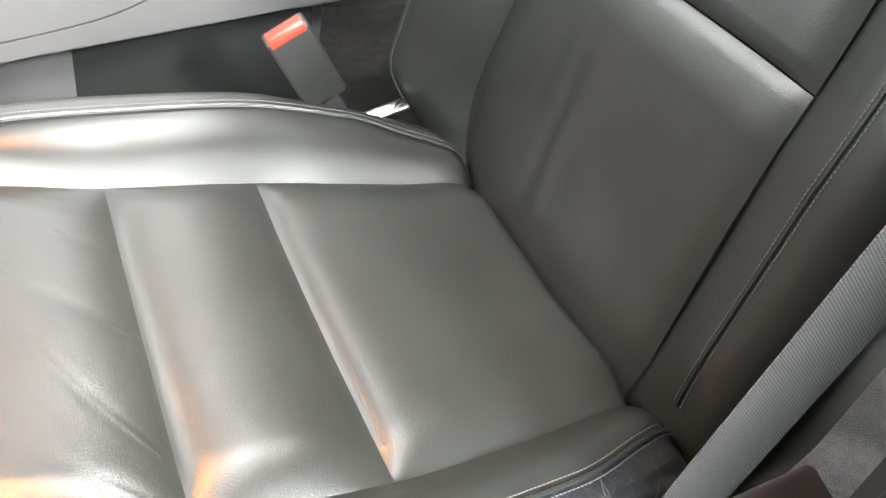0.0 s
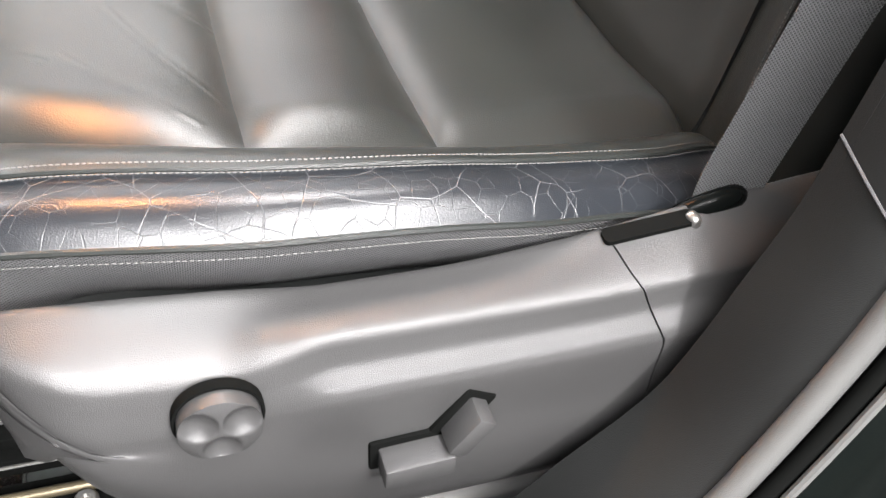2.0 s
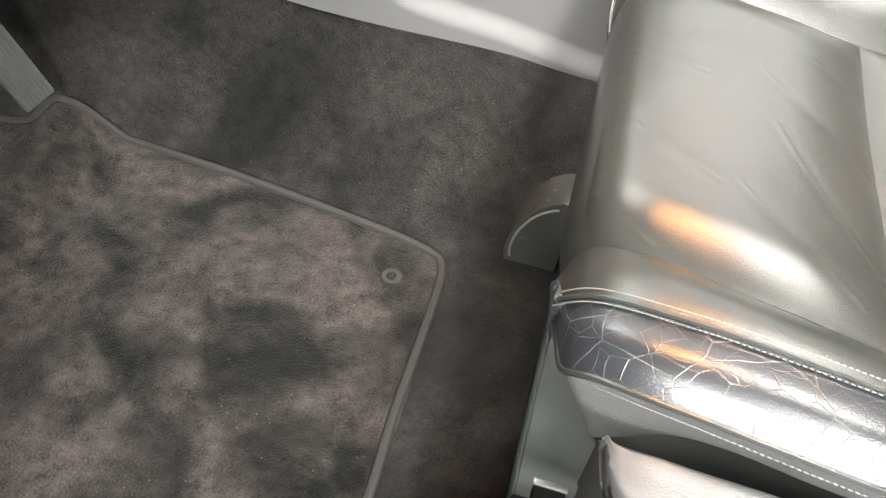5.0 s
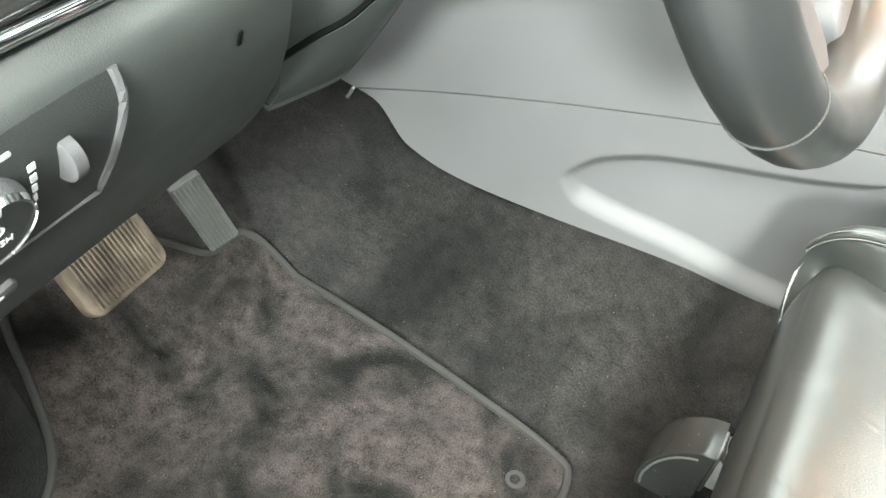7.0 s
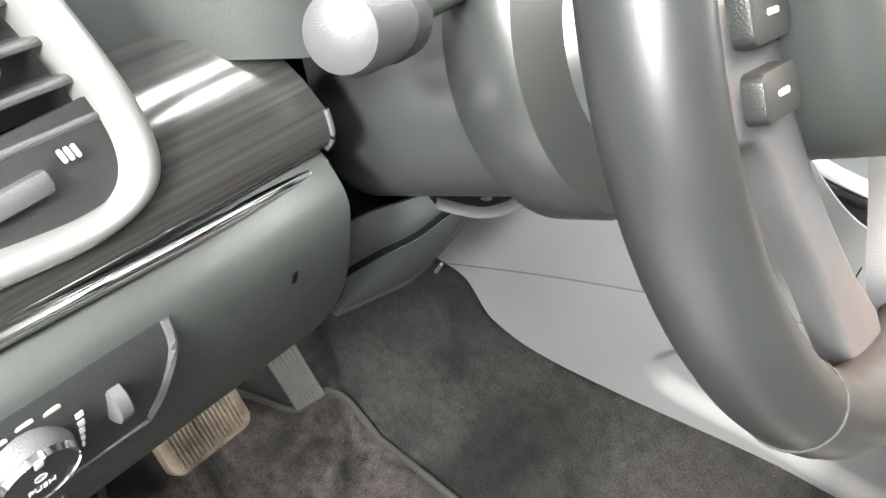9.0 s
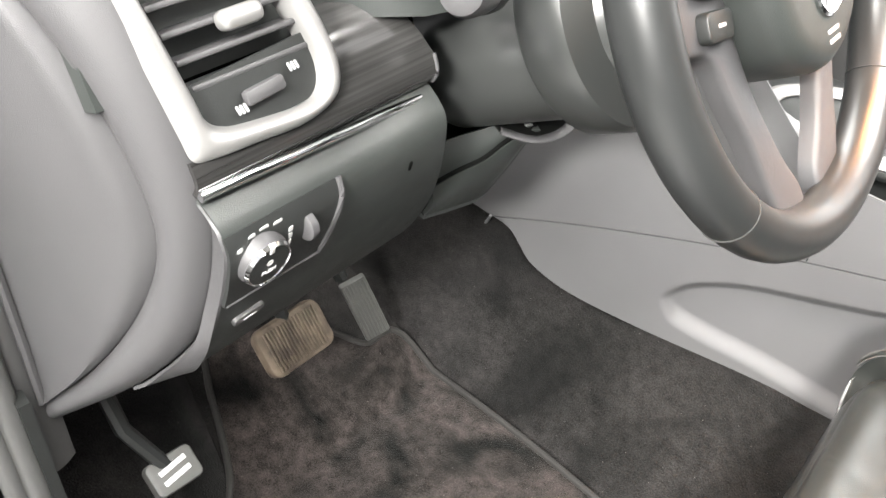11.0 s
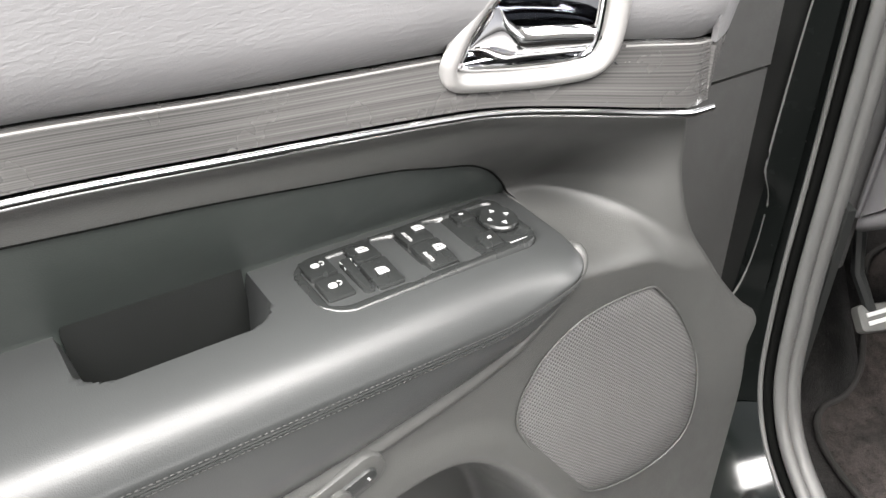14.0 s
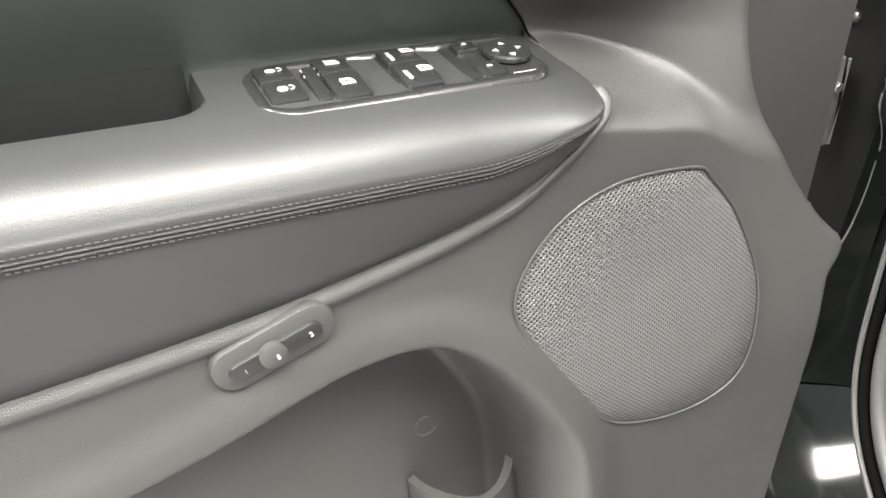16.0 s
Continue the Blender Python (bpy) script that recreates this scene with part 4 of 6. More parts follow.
part("side_panel", console_side(tunnel_edge, lambda x: max(console_seam(x) - 0.0012, tunnel_edge(x) + 0.0005)), CONSOLE, console)
part("upper_panel", console_side(lambda x: max(console_seam(x) + 0.0012, tunnel_edge(x) if x < -0.41 else 0.0), lambda x: tab(x, [(-0.46, 0.70), (-0.2, 0.66), (0.0, 0.50), (0.2, 0.47), (0.8, 0.47)])), CONSOLE, console)
part("tip_clip", rbox(0.004, 0.006, 0.020, pose(-0.424, 0.262, 0.318, 0, 25), 0.0015), BOOT, console, "pale plastic clip")
part("panel_joint", tube([console_point(-0.004 + 0.001 * k, console_seam(0) + 0.002 + 0.016 * k, 0.0004) for k in range(6)], 0.0008, 5), BLACK_MATTE, console)
part("shift_plate", rbox(0.40, 0.20, 0.016, pose(0.0, 0.545, 0.505), 0.006), PLASTIC_DARK, console)
part("shift_bezel", ring_sweep([(0.0 + 0.15 * math.cos(a), 0.54 + 0.085 * math.sin(a), 0.516) for a in [2 * math.pi * k / 48 for k in range(48)]], [(x, y * 0.6) for x, y in circle(0.014, 12)], True), SILVER, console, "satin silver shifter surround")
part("core", rbox(1.0, 0.24, 0.40, pose(0.2, 0.72, 0.25), 0.03), PLASTIC_DARK, console)
part("lid", rbox(0.55, 0.26, 0.06, pose(0.47, 0.66, 0.485), 0.025, 4), CONSOLE, console)

# ---- seat belt and buckle ----
buckle = thing("belt_buckle", (0.60, 0.275, 0.33), "dark grey belt buckle with a red press button", "belt buckle")
bm4 = frame_at((0.570, 0.290, 0.445), (1, 0.0, 0.52), (-0.52, 0.0, 0.85))
part("housing", rbox(0.052, 0.030, 0.100, bm4, 0.005, 3), PLASTIC_DARK, buckle)
part("press_button", rbox(0.043, 0.025, 0.012, bm4 @ pose(0, -0.003, 0.047, -14), 0.002), RED, buckle, "bright red press button")
part("stalk", rbox(0.03, 0.012, 0.12, bm4 @ pose(0, 0, -0.09), 0.004), PLASTIC_DARK, buckle)
part("anchor_bar", rbox(0.075, 0.022, 0.010, pose(0.665, 0.285, 0.372, 0, -18), 0.004, 3), CHROME, buckle, "chromed anchor bar")

belt = thing("seat_belt", (0.66, -0.30, 0.36), "dark grey woven seat belt anchored beside the seat", "seat belt")
belt_path = smooth_path([(0.665, -0.297, 0.335), (0.672, -0.298, 0.40), (0.69, -0.306, 0.55), (0.715, -0.318, 0.75), (0.76, -0.335, 1.0), (0.80, -0.36, 1.2)], 40)
part("webbing", ring_sweep(belt_path, lambda u: [(a, b * (0.45 + 0.55 * sstep(0.0, 0.22, u))) for a, b in ((-0.0007, -0.024), (0.0007, -0.024), (0.0007, 0.024), (-0.0007, 0.024))], up=(0.93, -0.35, 0)), WEBBING, belt)
part("webbing_loop", ring_sweep(smooth_path([(0.634, -0.303, 0.376), (0.641, -0.305, 0.383), (0.654, -0.307, 0.390), (0.668, -0.307, 0.393), (0.675, -0.305, 0.389)], 20), [(a * 0.8, b) for a, b in circle(0.0105, 12)]), FLANGE_BLACK, belt, "folded black webbing loop")
part("anchor", rbox(0.009, 0.012, 0.016, pose(0.634, -0.316, 0.384, 10, -25, 15), 0.004, 3), STEEL, belt, "worn chromed anchor bolt")
# no recess: a black plate on top paints the slot's shade
part("anchor_slot_shade", plate(round_rect(0.070, 0.013, 0.004), 0.004, frame_at((0.600, -0.3140, 0.3835), (1, -0.02, 0.15), (-0.15, -0.12, 1))), BLACK_MATTE, belt, "black plate laid on the seat's cover for its shaded slot")

# ---- dashboard ----
dash = thing("dashboard", (-0.35, -0.1, 0.45), "charcoal dashboard with a dark glossy trim band and silver air vent", "dashboard")
LOWER = [(-0.236, 0.738), (-0.217, 0.722), (-0.212, 0.705), (-0.219, 0.675), (-0.231, 0.645), (-0.250, 0.605), (-0.270, 0.57), (-0.295, 0.54), (-0.33, 0.525), (-0.37, 0.52)]


def lower_dash(u, v):
    p = smooth_path([(a, b, 0) for a, b in LOWER], 31)[int(round(v * 30))]
    y0, y1 = -0.336, tab(p.y, [(0.52, -0.082), (0.60, -0.083), (0.64, -0.092), (0.68, -0.104), (0.705, -0.108), (0.745, -0.104)])
    y = y0 + (y1 - y0) * u
    return Vector((p.x, y, p.y))


part("lower_panel", surf(lower_dash, 30, 31, -0.006), DASH, dash, "soft black lower panel")
BAND = [(-0.234, 0.740), (-0.229, 0.750), (-0.233, 0.765), (-0.245, 0.785), (-0.262, 0.803), (-0.285, 0.818)]

BAND_LINE = smooth_path([(a, b, 0) for a, b in BAND], 61)


def band(u, v):
    y = -0.338 + 0.236 * u
    w = v * tab(y, [(-0.338, 0.42), (-0.222, 0.42), (-0.206, 1.0), (-0.15, 1.0), (-0.125, 0.86), (-0.110, 0.62), (-0.102, 0.4)])
    p = along(BAND_LINE, w)
    return Vector((p.x, y, p.y))


band_bm = surf(band, 40, 24, 0.004)
band_uv = band_bm.loops.layers.uv["sheet"]
for fc in band_bm.faces:
    for lp in fc.loops:
        lp[band_uv].uv = ((lp.vert.co.y + 0.338) / 0.236, (lp.vert.co.z - 0.74) / 0.078)
part("trim_band", band_bm, WOOD, dash, "glossy dark brushed trim band")
part("trim_end", tube([band(1, k / 11) for k in range(12)], 0.0018, 6), DASH_GREY, dash)
part("bead", tube([(-0.229, -0.338, 0.744), (-0.228, -0.28, 0.742), (-0.229, -0.2, 0.737), (-0.233, -0.12, 0.731), (-0.236, -0.103, 0.730)], 0.0042, 10), CHROME, dash, "chrome bead")


def vent_point(y, z, out=0.0):
    return Vector((-0.234 - (z - 0.77) * 0.42 + out * 0.92, y, z + out * 0.39))


VENT_IN = [(-0.345, 0.925), (-0.332, 0.878), (-0.324, 0.846), (-0.317, 0.805), (-0.314, 0.789), (-0.305, 0.781), (-0.288, 0.777), (-0.245, 0.773), (-0.229, 0.776), (-0.221, 0.787), (-0.221, 0.806), (-0.230, 0.837), (-0.240, 0.862), (-0.258, 0.90), (-0.285, 0.925)]
VENT_OUT = [(-0.362, 0.94), (-0.349, 0.88), (-0.344, 0.83), (-0.339, 0.785), (-0.336, 0.768), (-0.321, 0.764), (-0.287, 0.762), (-0.245, 0.760), (-0.214, 0.767), (-0.202, 0.782), (-0.202, 0.806), (-0.211, 0.841), (-0.222, 0.87), (-0.245, 0.915), (-0.28, 0.945)]


def vent_band(u, v):
    a = smooth_path([(y, z, 0) for y, z in VENT_IN], 105, True)[int(round(u * 105)) % 105]
    b = smooth_path([(y, z, 0) for y, z in VENT_OUT], 105, True)[int(round(u * 105)) % 105]
    p = a.lerp(b, v)
    return vent_point(p.x, p.y, 0.009 * math.sin(v * math.pi) ** 0.55 - 0.012 * (1 - v) ** 6)


vent = part("vent_bezel", surf(vent_band, 106, 12, -0.003), SILVER, dash, "wide satin silver vent bezel")
for k in range(7):
    z = 0.806 + 0.0165 * k
    y0, y1 = tab(z, [(0.79, -0.313), (0.91, -0.338)]), tab(z, [(0.79, -0.208), (0.83, -0.218), (0.91, -0.252)])
    c = vent_point((y0 + y1) / 2, z, -0.012)
    part("slat", rbox(0.020, y1 - y0, 0.0045, pose(c.x, c.y, c.z, 0, -18), 0.0018), DASH_GREY, vent)
part("vent_backing", surf(lambda u, v: vent_point(-0.345 + 0.15 * u, 0.765 + 0.16 * v, -0.035), 6, 6, 0.004), BLACK_MATTE, vent)
part("control_plate", surf(lambda u, v: vent_point(-0.322 + 0.108 * u, 0.768 + 0.040 * v + 0.006 * u, -0.003), 6, 4, 0.004), PLASTIC_DARK, vent, "dark control plate below the slats")
for ky, kz in ((-0.293, 0.7845), (-0.243, 0.797)):
    for k in range(3):
        part("vent_sign", plate(round_rect(0.0022, 0.0065, 0.001), 0.0004, frame_at(vent_point(ky + 0.0032 * k, kz, 0.0022), (0, 1, 0.25), (0.92, 0, 0.39))), MARK, vent)
wp = vent_point(-0.268, 0.790, 0.001)
part("thumb_wheel", rbox(0.008, 0.034, 0.011, pose(wp.x, wp.y, wp.z, 4, -22), 0.003), DASH_GREY, vent)
kp = vent_point(-0.268, 0.836, 0.003)
part("direction_tab", rbox(0.016, 0.034, 0.014, pose(kp.x, kp.y, kp.z, 0, -22), 0.006, 3), SILVER, vent)
def top_pad(u, v):
    y = -0.37 + 1.35 * v
    hood = 0.085 * sstep(-0.17, -0.10, y) * sstep(0.20, 0.13, y) * sstep(0.0, 0.12, u) * sstep(0.75, 0.4, u)
    x = -0.275 - 0.62 * u + 0.05 * sstep(-0.17, -0.10, y) * sstep(0.20, 0.13, y) * (1 - u)
    return Vector((x, y, 0.80 + 0.15 * math.sin(min(1.0, u / 0.12) * math.pi / 2) + hood - 0.02 * u))


part("top_pad", surf(top_pad, 40, 70, -0.03), DASH, dash, "soft dark dashboard top with a raised hood")

# the end cover of the dashboard, in the plane of the door opening
CAP_N = Vector((0.53, -1, 0)).normalized()


def cap_point(x, z, out=0.0):
    return Vector((x, -0.349 + (x + 0.263) * 0.53, z)) + CAP_N * out


CAP_RIM = [(-0.390, 0.503), (-0.338, 0.556), (-0.289, 0.634), (-0.269, 0.708), (-0.288, 0.80), (-0.33, 0.88), (-0.39, 0.93)]
RIM_OUT = [(-0.386, 0.474), (-0.306, 0.540), (-0.253, 0.615), (-0.231, 0.720), (-0.245, 0.81), (-0.285, 0.90), (-0.35, 0.97)]


def cap_inner(u, v):
    a = smooth_path([(x, z, 0) for x, z in CAP_RIM], 40)[int(round(u * 39))]
    x = -0.392 + (a.x + 0.392) * v
    return cap_point(x, a.y, 0.004 + 0.006 * math.sin(v * math.pi / 2) - 0.012 * sstep(0.9, 1.0, v))


def cap_outer(u, v):
    a = smooth_path([(x, z, 0) for x, z in CAP_RIM], 40)[int(round(u * 39))]
    b = smooth_path([(x, z, 0) for x, z in RIM_OUT], 40)[int(round(u * 39))]
    p = a.lerp(b, v)
    return cap_point(p.x, p.y, 0.012 * math.sin(v * math.pi) ** 0.6 - 0.012 * v * v)


part("end_cover", surf(cap_inner, 40, 16, -0.004), DASH_GREY, dash, "flat grey end cover")
part("cover_edge", tube([tuple(cap_point(-0.392 + 0.0006 * k * (1 - k / 24), 0.503 + 0.018 * k, 0.006)) for k in range(25)], 0.0045, 8), DASH_GREY, dash)
def end_filler(u, v):
    z = 0.530 + 0.206 * u
    a = Vector((tab(z, [(0.52, -0.37), (0.525, -0.33), (0.54, -0.295), (0.57, -0.270), (0.605, -0.250), (0.645, -0.231), (0.675, -0.219), (0.705, -0.212), (0.722, -0.217), (0.738, -0.236)]), -0.3355, z))
    return a.lerp(cap_point(tab(z, [(0.52, -0.328), (0.540, -0.306), (0.615, -0.253), (0.720, -0.231), (0.74, -0.233)]), z, -0.006), v)


part("end_filler", surf(end_filler, 30, 8, -0.003), DASH_GREY, dash)
# mostly unseen block, drawn out rearward to shade the upper console
part("centre_stack", rbox(0.36, 0.50, 0.36, pose(-0.44, 0.57, 0.70), 0.03, 3), DASH, dash, "dark centre stack block, reaching back to shade the console")
part("end_rim", surf(cap_outer, 40, 14, -0.004), DASH_GREY, dash, "rounded grey end moulding")

# lamp switch
def on_lower(y, z, out=0.0):
    """A point of the lower panel's face, by its height."""
    x = tab(z, [(0.52, -0.36), (0.54, -0.295), (0.57, -0.270), (0.605, -0.250), (0.645, -0.231), (0.675, -0.219), (0.705, -0.212), (0.722, -0.217)])
    return Vector((x + out * 0.95, y, z - out * 0.3))


def lamp_panel(u, v):
    z = 0.650 + 0.068 * v
    y1 = tab(z, [(0.650, -0.2455), (0.68, -0.238), (0.718, -0.232)])
    return on_lower(-0.3365 + (y1 + 0.3365) * u, z, 0.0035)


hl = part("lamp_switch_panel", surf(lamp_panel, 12, 10, 0.003), PLASTIC_DARK, dash, "black lamp switch panel")
edge_pts = [lamp_panel(1, 1 - k / 14) for k in range(15)] + [lamp_panel(1 - 0.07 * k, 0) for k in range(1, 15)]
part("dash_slot", plate(round_rect(0.003, 0.010, 0.0012), 0.001, frame_at(on_lower(-0.150, 0.688, 0.0008), (0, 1, 0.05), (0.95, 0, -0.3))), BLACK_MATTE, dash)
part("panel_edge", ring_sweep([tuple(p) for p in edge_pts], lambda u: circle(0.0026 - 0.0014 * sstep(0.42, 0.62, u), 6)), DASH_GREY, hl, "pale raised edge")
KN = frame_at((-0.2215, -0.309, 0.690), (0, 1, 0), (0.95, 0, -0.3))
part("lamp_knob", lathe([(0.021, -0.01), (0.021, 0.012), (0.0185, 0.018), (0.0175, 0.0185), (0.001, 0.0185)], KN, 32), DASH_GREY, hl, "grey rotary lamp knob")
part("knob_face", lathe([(0.0176, 0.0170), (0.0176, 0.0188), (0.016, 0.0191), (0.001, 0.0191)], KN, 32), PLASTIC_DARK, hl)
part("knob_pointer", rbox(0.004, 0.006, 0.001, KN @ pose(0.0, 0.0165, 0.0195), 0.0003), WHITE, hl)
part("knob_word", lettering("PUSH", 0.0055, KN @ pose(0, -0.006, 0.0192)), WHITE, hl)
part("knob_sign", lathe([(0.0030, 0.0192), (0.0030, 0.0194), (0.0022, 0.0194), (0.0022, 0.0192)], KN @ pose(0, 0.003, 0), 16), WHITE, hl)
for ky, kz, kw in ((-0.328, 0.706, 0.005), (-0.316, 0.711, 0.006), (-0.305, 0.712, 0.008), (-0.293, 0.711, 0.008)):
    km = frame_at(on_lower(ky, kz, 0.0042), (0, 1, 0.15), (0.95, 0, -0.3))
    part("lamp_sign", plate(round_rect(kw, 0.0045, 0.0018), 0.0004, km), WHITE, hl)
for k in range(5):
    km = frame_at(on_lower(-0.2835, 0.676 + 0.0062 * k, 0.0042), (0, 1, 0.1), (0.95, 0, -0.3))
    part("dimmer_mark", plate(round_rect(0.0015 + 0.0006 * k, 0.005, 0.0006), 0.0004, km), WHITE, hl)
wheel_m = frame_at(on_lower(-0.266, 0.692, 0.0015), (0, 0, 1), (0, 1, 0))
part("dimmer_wheel", lathe([(0.010, -0.004), (0.0115, -0.003), (0.0115, 0.003), (0.010, 0.004)], wheel_m, 24), DASH_GREY, hl, "ribbed grey dimmer wheel")
low_m = frame_at(on_lower(-0.304, 0.612, 0.001), (0, 1, 0.1), (0.93, 0, -0.36))
part("lower_key", plate(round_rect(0.030, 0.010, 0.004), 0.005, low_m @ pose(0, 0, 0.003), 0.002), PLASTIC, hl)
part("key_mark", plate(round_rect(0.012, 0.002, 0.0008), 0.0004, low_m @ pose(0, 0, 0.0034)), WHITE, hl)
part("knob_ring", lathe([(0.0195, 0.015), (0.0203, 0.0165), (0.0190, 0.0195), (0.0185, 0.0188)], KN, 32), CHROME, hl)

# ---- column and steering wheel ----
TILT_W = 0.465
WC = Vector((-0.021, 0.027, 0.850))
WY, WU, WN = Vector((0, 1, 0)), Vector((-math.sin(TILT_W), 0, math.cos(TILT_W))), Vector((math.cos(TILT_W), 0, math.sin(TILT_W)))


def wheel_point(a, b, c=0.0):
    return WC + WY * a + WU * b + WN * c


WHEEL = frame_at(WC, WY, WN)
wheel = thing("steering_wheel", tuple(WC - WN * 0.05), "black leather steering wheel with grey spokes and buttons", "steering wheel")
rim = [wheel_point(0.188 * math.cos(a), 0.188 * math.sin(a)) for a in [2 * math.pi * i / 96 for i in range(96)]]
part("rim", ring_sweep(rim, circle(0.0195, 20, 1.08), True, tuple(WN)), RIM_LEATHER, wheel, "smooth black leather rim")
part("hub", plate(smooth_path([(-0.075, 0.055, 0), (0, 0.075, 0), (0.075, 0.055, 0), (0.078, 0.0, 0), (0.055, -0.055, 0), (0, -0.078, 0), (-0.055, -0.055, 0), (-0.078, 0, 0)], 48, True) and [(p.x, p.y) for p in smooth_path([(-0.075, 0.055, 0), (0, 0.075, 0), (0.075, 0.055, 0), (0.078, 0.0, 0), (0.055, -0.055, 0), (0, -0.078, 0), (-0.055, -0.055, 0), (-0.078, 0, 0)], 48, True)], 0.06, WHEEL @ pose(0, 0.004, 0.030), 0.020, 5), DASH, wheel, "domed grey airbag cover")
for sgn in (-1, 1):
    arm = [(0.176, 0.030), (0.176, -0.014), (0.132, -0.020), (0.108, -0.030), (0.095, -0.065), (0.080, -0.100), (0.068, -0.140), (0.054, -0.170), (0.020, -0.180), (0.016, -0.158), (0.034, -0.128), (0.044, -0.108), (0.060, -0.070), (0.072, -0.02), (0.078, 0.030)]
    outline = [(sgn * p.x, p.y) for p in smooth_path([(a, b, 0) for a, b in arm], 60, True)]
    spoke = part("spoke", plate(outline, 0.016, WHEEL @ pose(0, 0, -0.006), 0.005, 3), DASH_GREY, wheel, "satin grey spoke")
    for bx, by, bw, bh in ((0.100, 0.022, 0.036, 0.022), (0.103, -0.008, 0.034, 0.020)):
        part("button", plate(round_rect(bw, bh, 0.005), 0.010, WHEEL @ pose(sgn * bx, by, 0.003, 0, 0, sgn * 8), 0.002), PLASTIC_DARK, spoke)
        part("button_mark", plate(round_rect(0.010, 0.0025, 0.001), 0.0004, WHEEL @ pose(sgn * bx, by, 0.0034, 0, 0, sgn * 8)), MARK, spoke)
part("emblem", lathe([(0.024, 0), (0.024, 0.002), (0.022, 0.0035), (0.020, 0.002), (0.001, 0.002)], WHEEL @ pose(0, -0.012, 0.0298), 36), CHROME, wheel, "plain chrome ring")
for by in (-0.046, -0.053):
    part("hub_mark", plate(round_rect(0.020, 0.003, 0.001), 0.0004, WHEEL @ pose(0.0, by, 0.0304)), MARK, wheel)
for a in (221, 319):
    r = radians(a)
    seam_c = wheel_point(0.188 * math.cos(r), 0.188 * math.sin(r))
    tang = WY * -math.sin(r) + WU * math.cos(r)
    sm = frame_at(seam_c, tuple(WN), tuple(tang))
    part("rim_seam", ring_sweep([sm @ Vector((0.0212 * math.cos(k * math.pi / 12), 0.0198 * math.sin(k * math.pi / 12), 0)) for k in range(24)], circle(0.0006, 5), True, tuple(tang)), THREAD_DARK, wheel)

column = thing("steering_column", tuple(WC - WN * 0.3), "dark plastic steering column shroud with a stalk", "steering column")
def shroud(u, v):
    """The lower shroud: u along the column from the dash to the wheel, v round it."""
    c = -0.300 + 0.165 * u
    w, h = 0.080, 0.068 + 0.006 * u
    a = 2 * math.pi * v
    ca, sa = math.cos(a), math.sin(a)
    k = (abs(ca) ** 2.4 + abs(sa) ** 2.4) ** (-1 / 2.4)
    return wheel_point(-0.004 + w * ca * k, -0.004 + h * sa * k, c)


part("shroud", surf(shroud, 20, 49, 0.004), COLUMN, column)
part("collar", lathe([(0.060, -0.172), (0.096, -0.168), (0.1005, -0.162), (0.1015, -0.130), (0.098, -0.122), (0.070, -0.112), (0.055, -0.085), (0.05, -0.03), (0.001, -0.03)], WHEEL, 56), COLUMN, column, "round grey collar")
part("shroud_seam", tube([shroud(0.25 + 0.03 * k, 0.492) for k in range(26)], 0.0009, 5), BLACK_MATTE, column)
part("stalk", tube([(-0.19, -0.04, 0.83), (-0.17, -0.10, 0.843), (-0.165, -0.135, 0.845)], 0.009, 12), DASH, column)
stalk_m = frame_at((-0.163, -0.150, 0.848), (0, 0, 1), (0.35, -1, 0.30)) @ Matrix.Diagonal((0.88, 0.88, 0.88, 1))
part("stalk_end", lathe([(0.016, -0.030), (0.020, -0.026), (0.021, 0.010), (0.018, 0.020), (0.010, 0.025), (0.001, 0.026)], stalk_m, 28), DASH_GREY, column, "round grey stalk end")
part("stalk_ring", lathe([(0.017, -0.050), (0.021, -0.046), (0.0215, -0.030), (0.0205, -0.026), (0.001, -0.026)], stalk_m, 28), PLASTIC_DARK, column, "black twist ring")
LEVER = smooth_path([(-0.222, -0.015, 0.662), (-0.200, 0.012, 0.650), (-0.192, 0.050, 0.648), (-0.200, 0.085, 0.658), (-0.212, 0.098, 0.672)], 24)
lever = part("tilt_lever", ring_sweep(LEVER, lambda u: [(a * (0.8 - 0.3 * u * u), b * 0.25) for a, b in circle(0.010, 14)]), DASH_GREY, column, "thin curved grey tilt lever")
# black sheet put in for the shade behind the lever
part("lever_hollow_shade", surf(lambda u, v: LEVER[int(round(u * 23))].lerp(LEVER[0].lerp(LEVER[23], u) + Vector((-0.030, 0, 0.022)), v), 24, 8, 0.003), BLACK_MATTE, lever)
LOW_EDGE = smooth_path([(-0.272, -0.064, 0.566), (-0.270, -0.022, 0.556), (-0.266, 0.020, 0.551), (-0.243, 0.028, 0.590), (-0.222, 0.030, 0.630), (-0.206, 0.026, 0.654)], 40)
SLOT_EDGE = smooth_path([(-0.264, -0.062, 0.602), (-0.252, -0.036, 0.612), (-0.238, -0.014, 0.622), (-0.224, 0.002, 0.640), (-0.206, 0.016, 0.657)], 40)
RIDGE_EDGE = smooth_path([(-0.268, -0.068, 0.640), (-0.256, -0.040, 0.648), (-0.238, -0.014, 0.655), (-0.226, 0.004, 0.661), (-0.210, 0.016, 0.664)], 40)


def between(a, b, u, v):
    """A point between two edges, on a slightly rounded face."""
    return along(a, u).lerp(along(b, u), v) + Vector((0.005 * math.sin(v * math.pi), 0, 0))


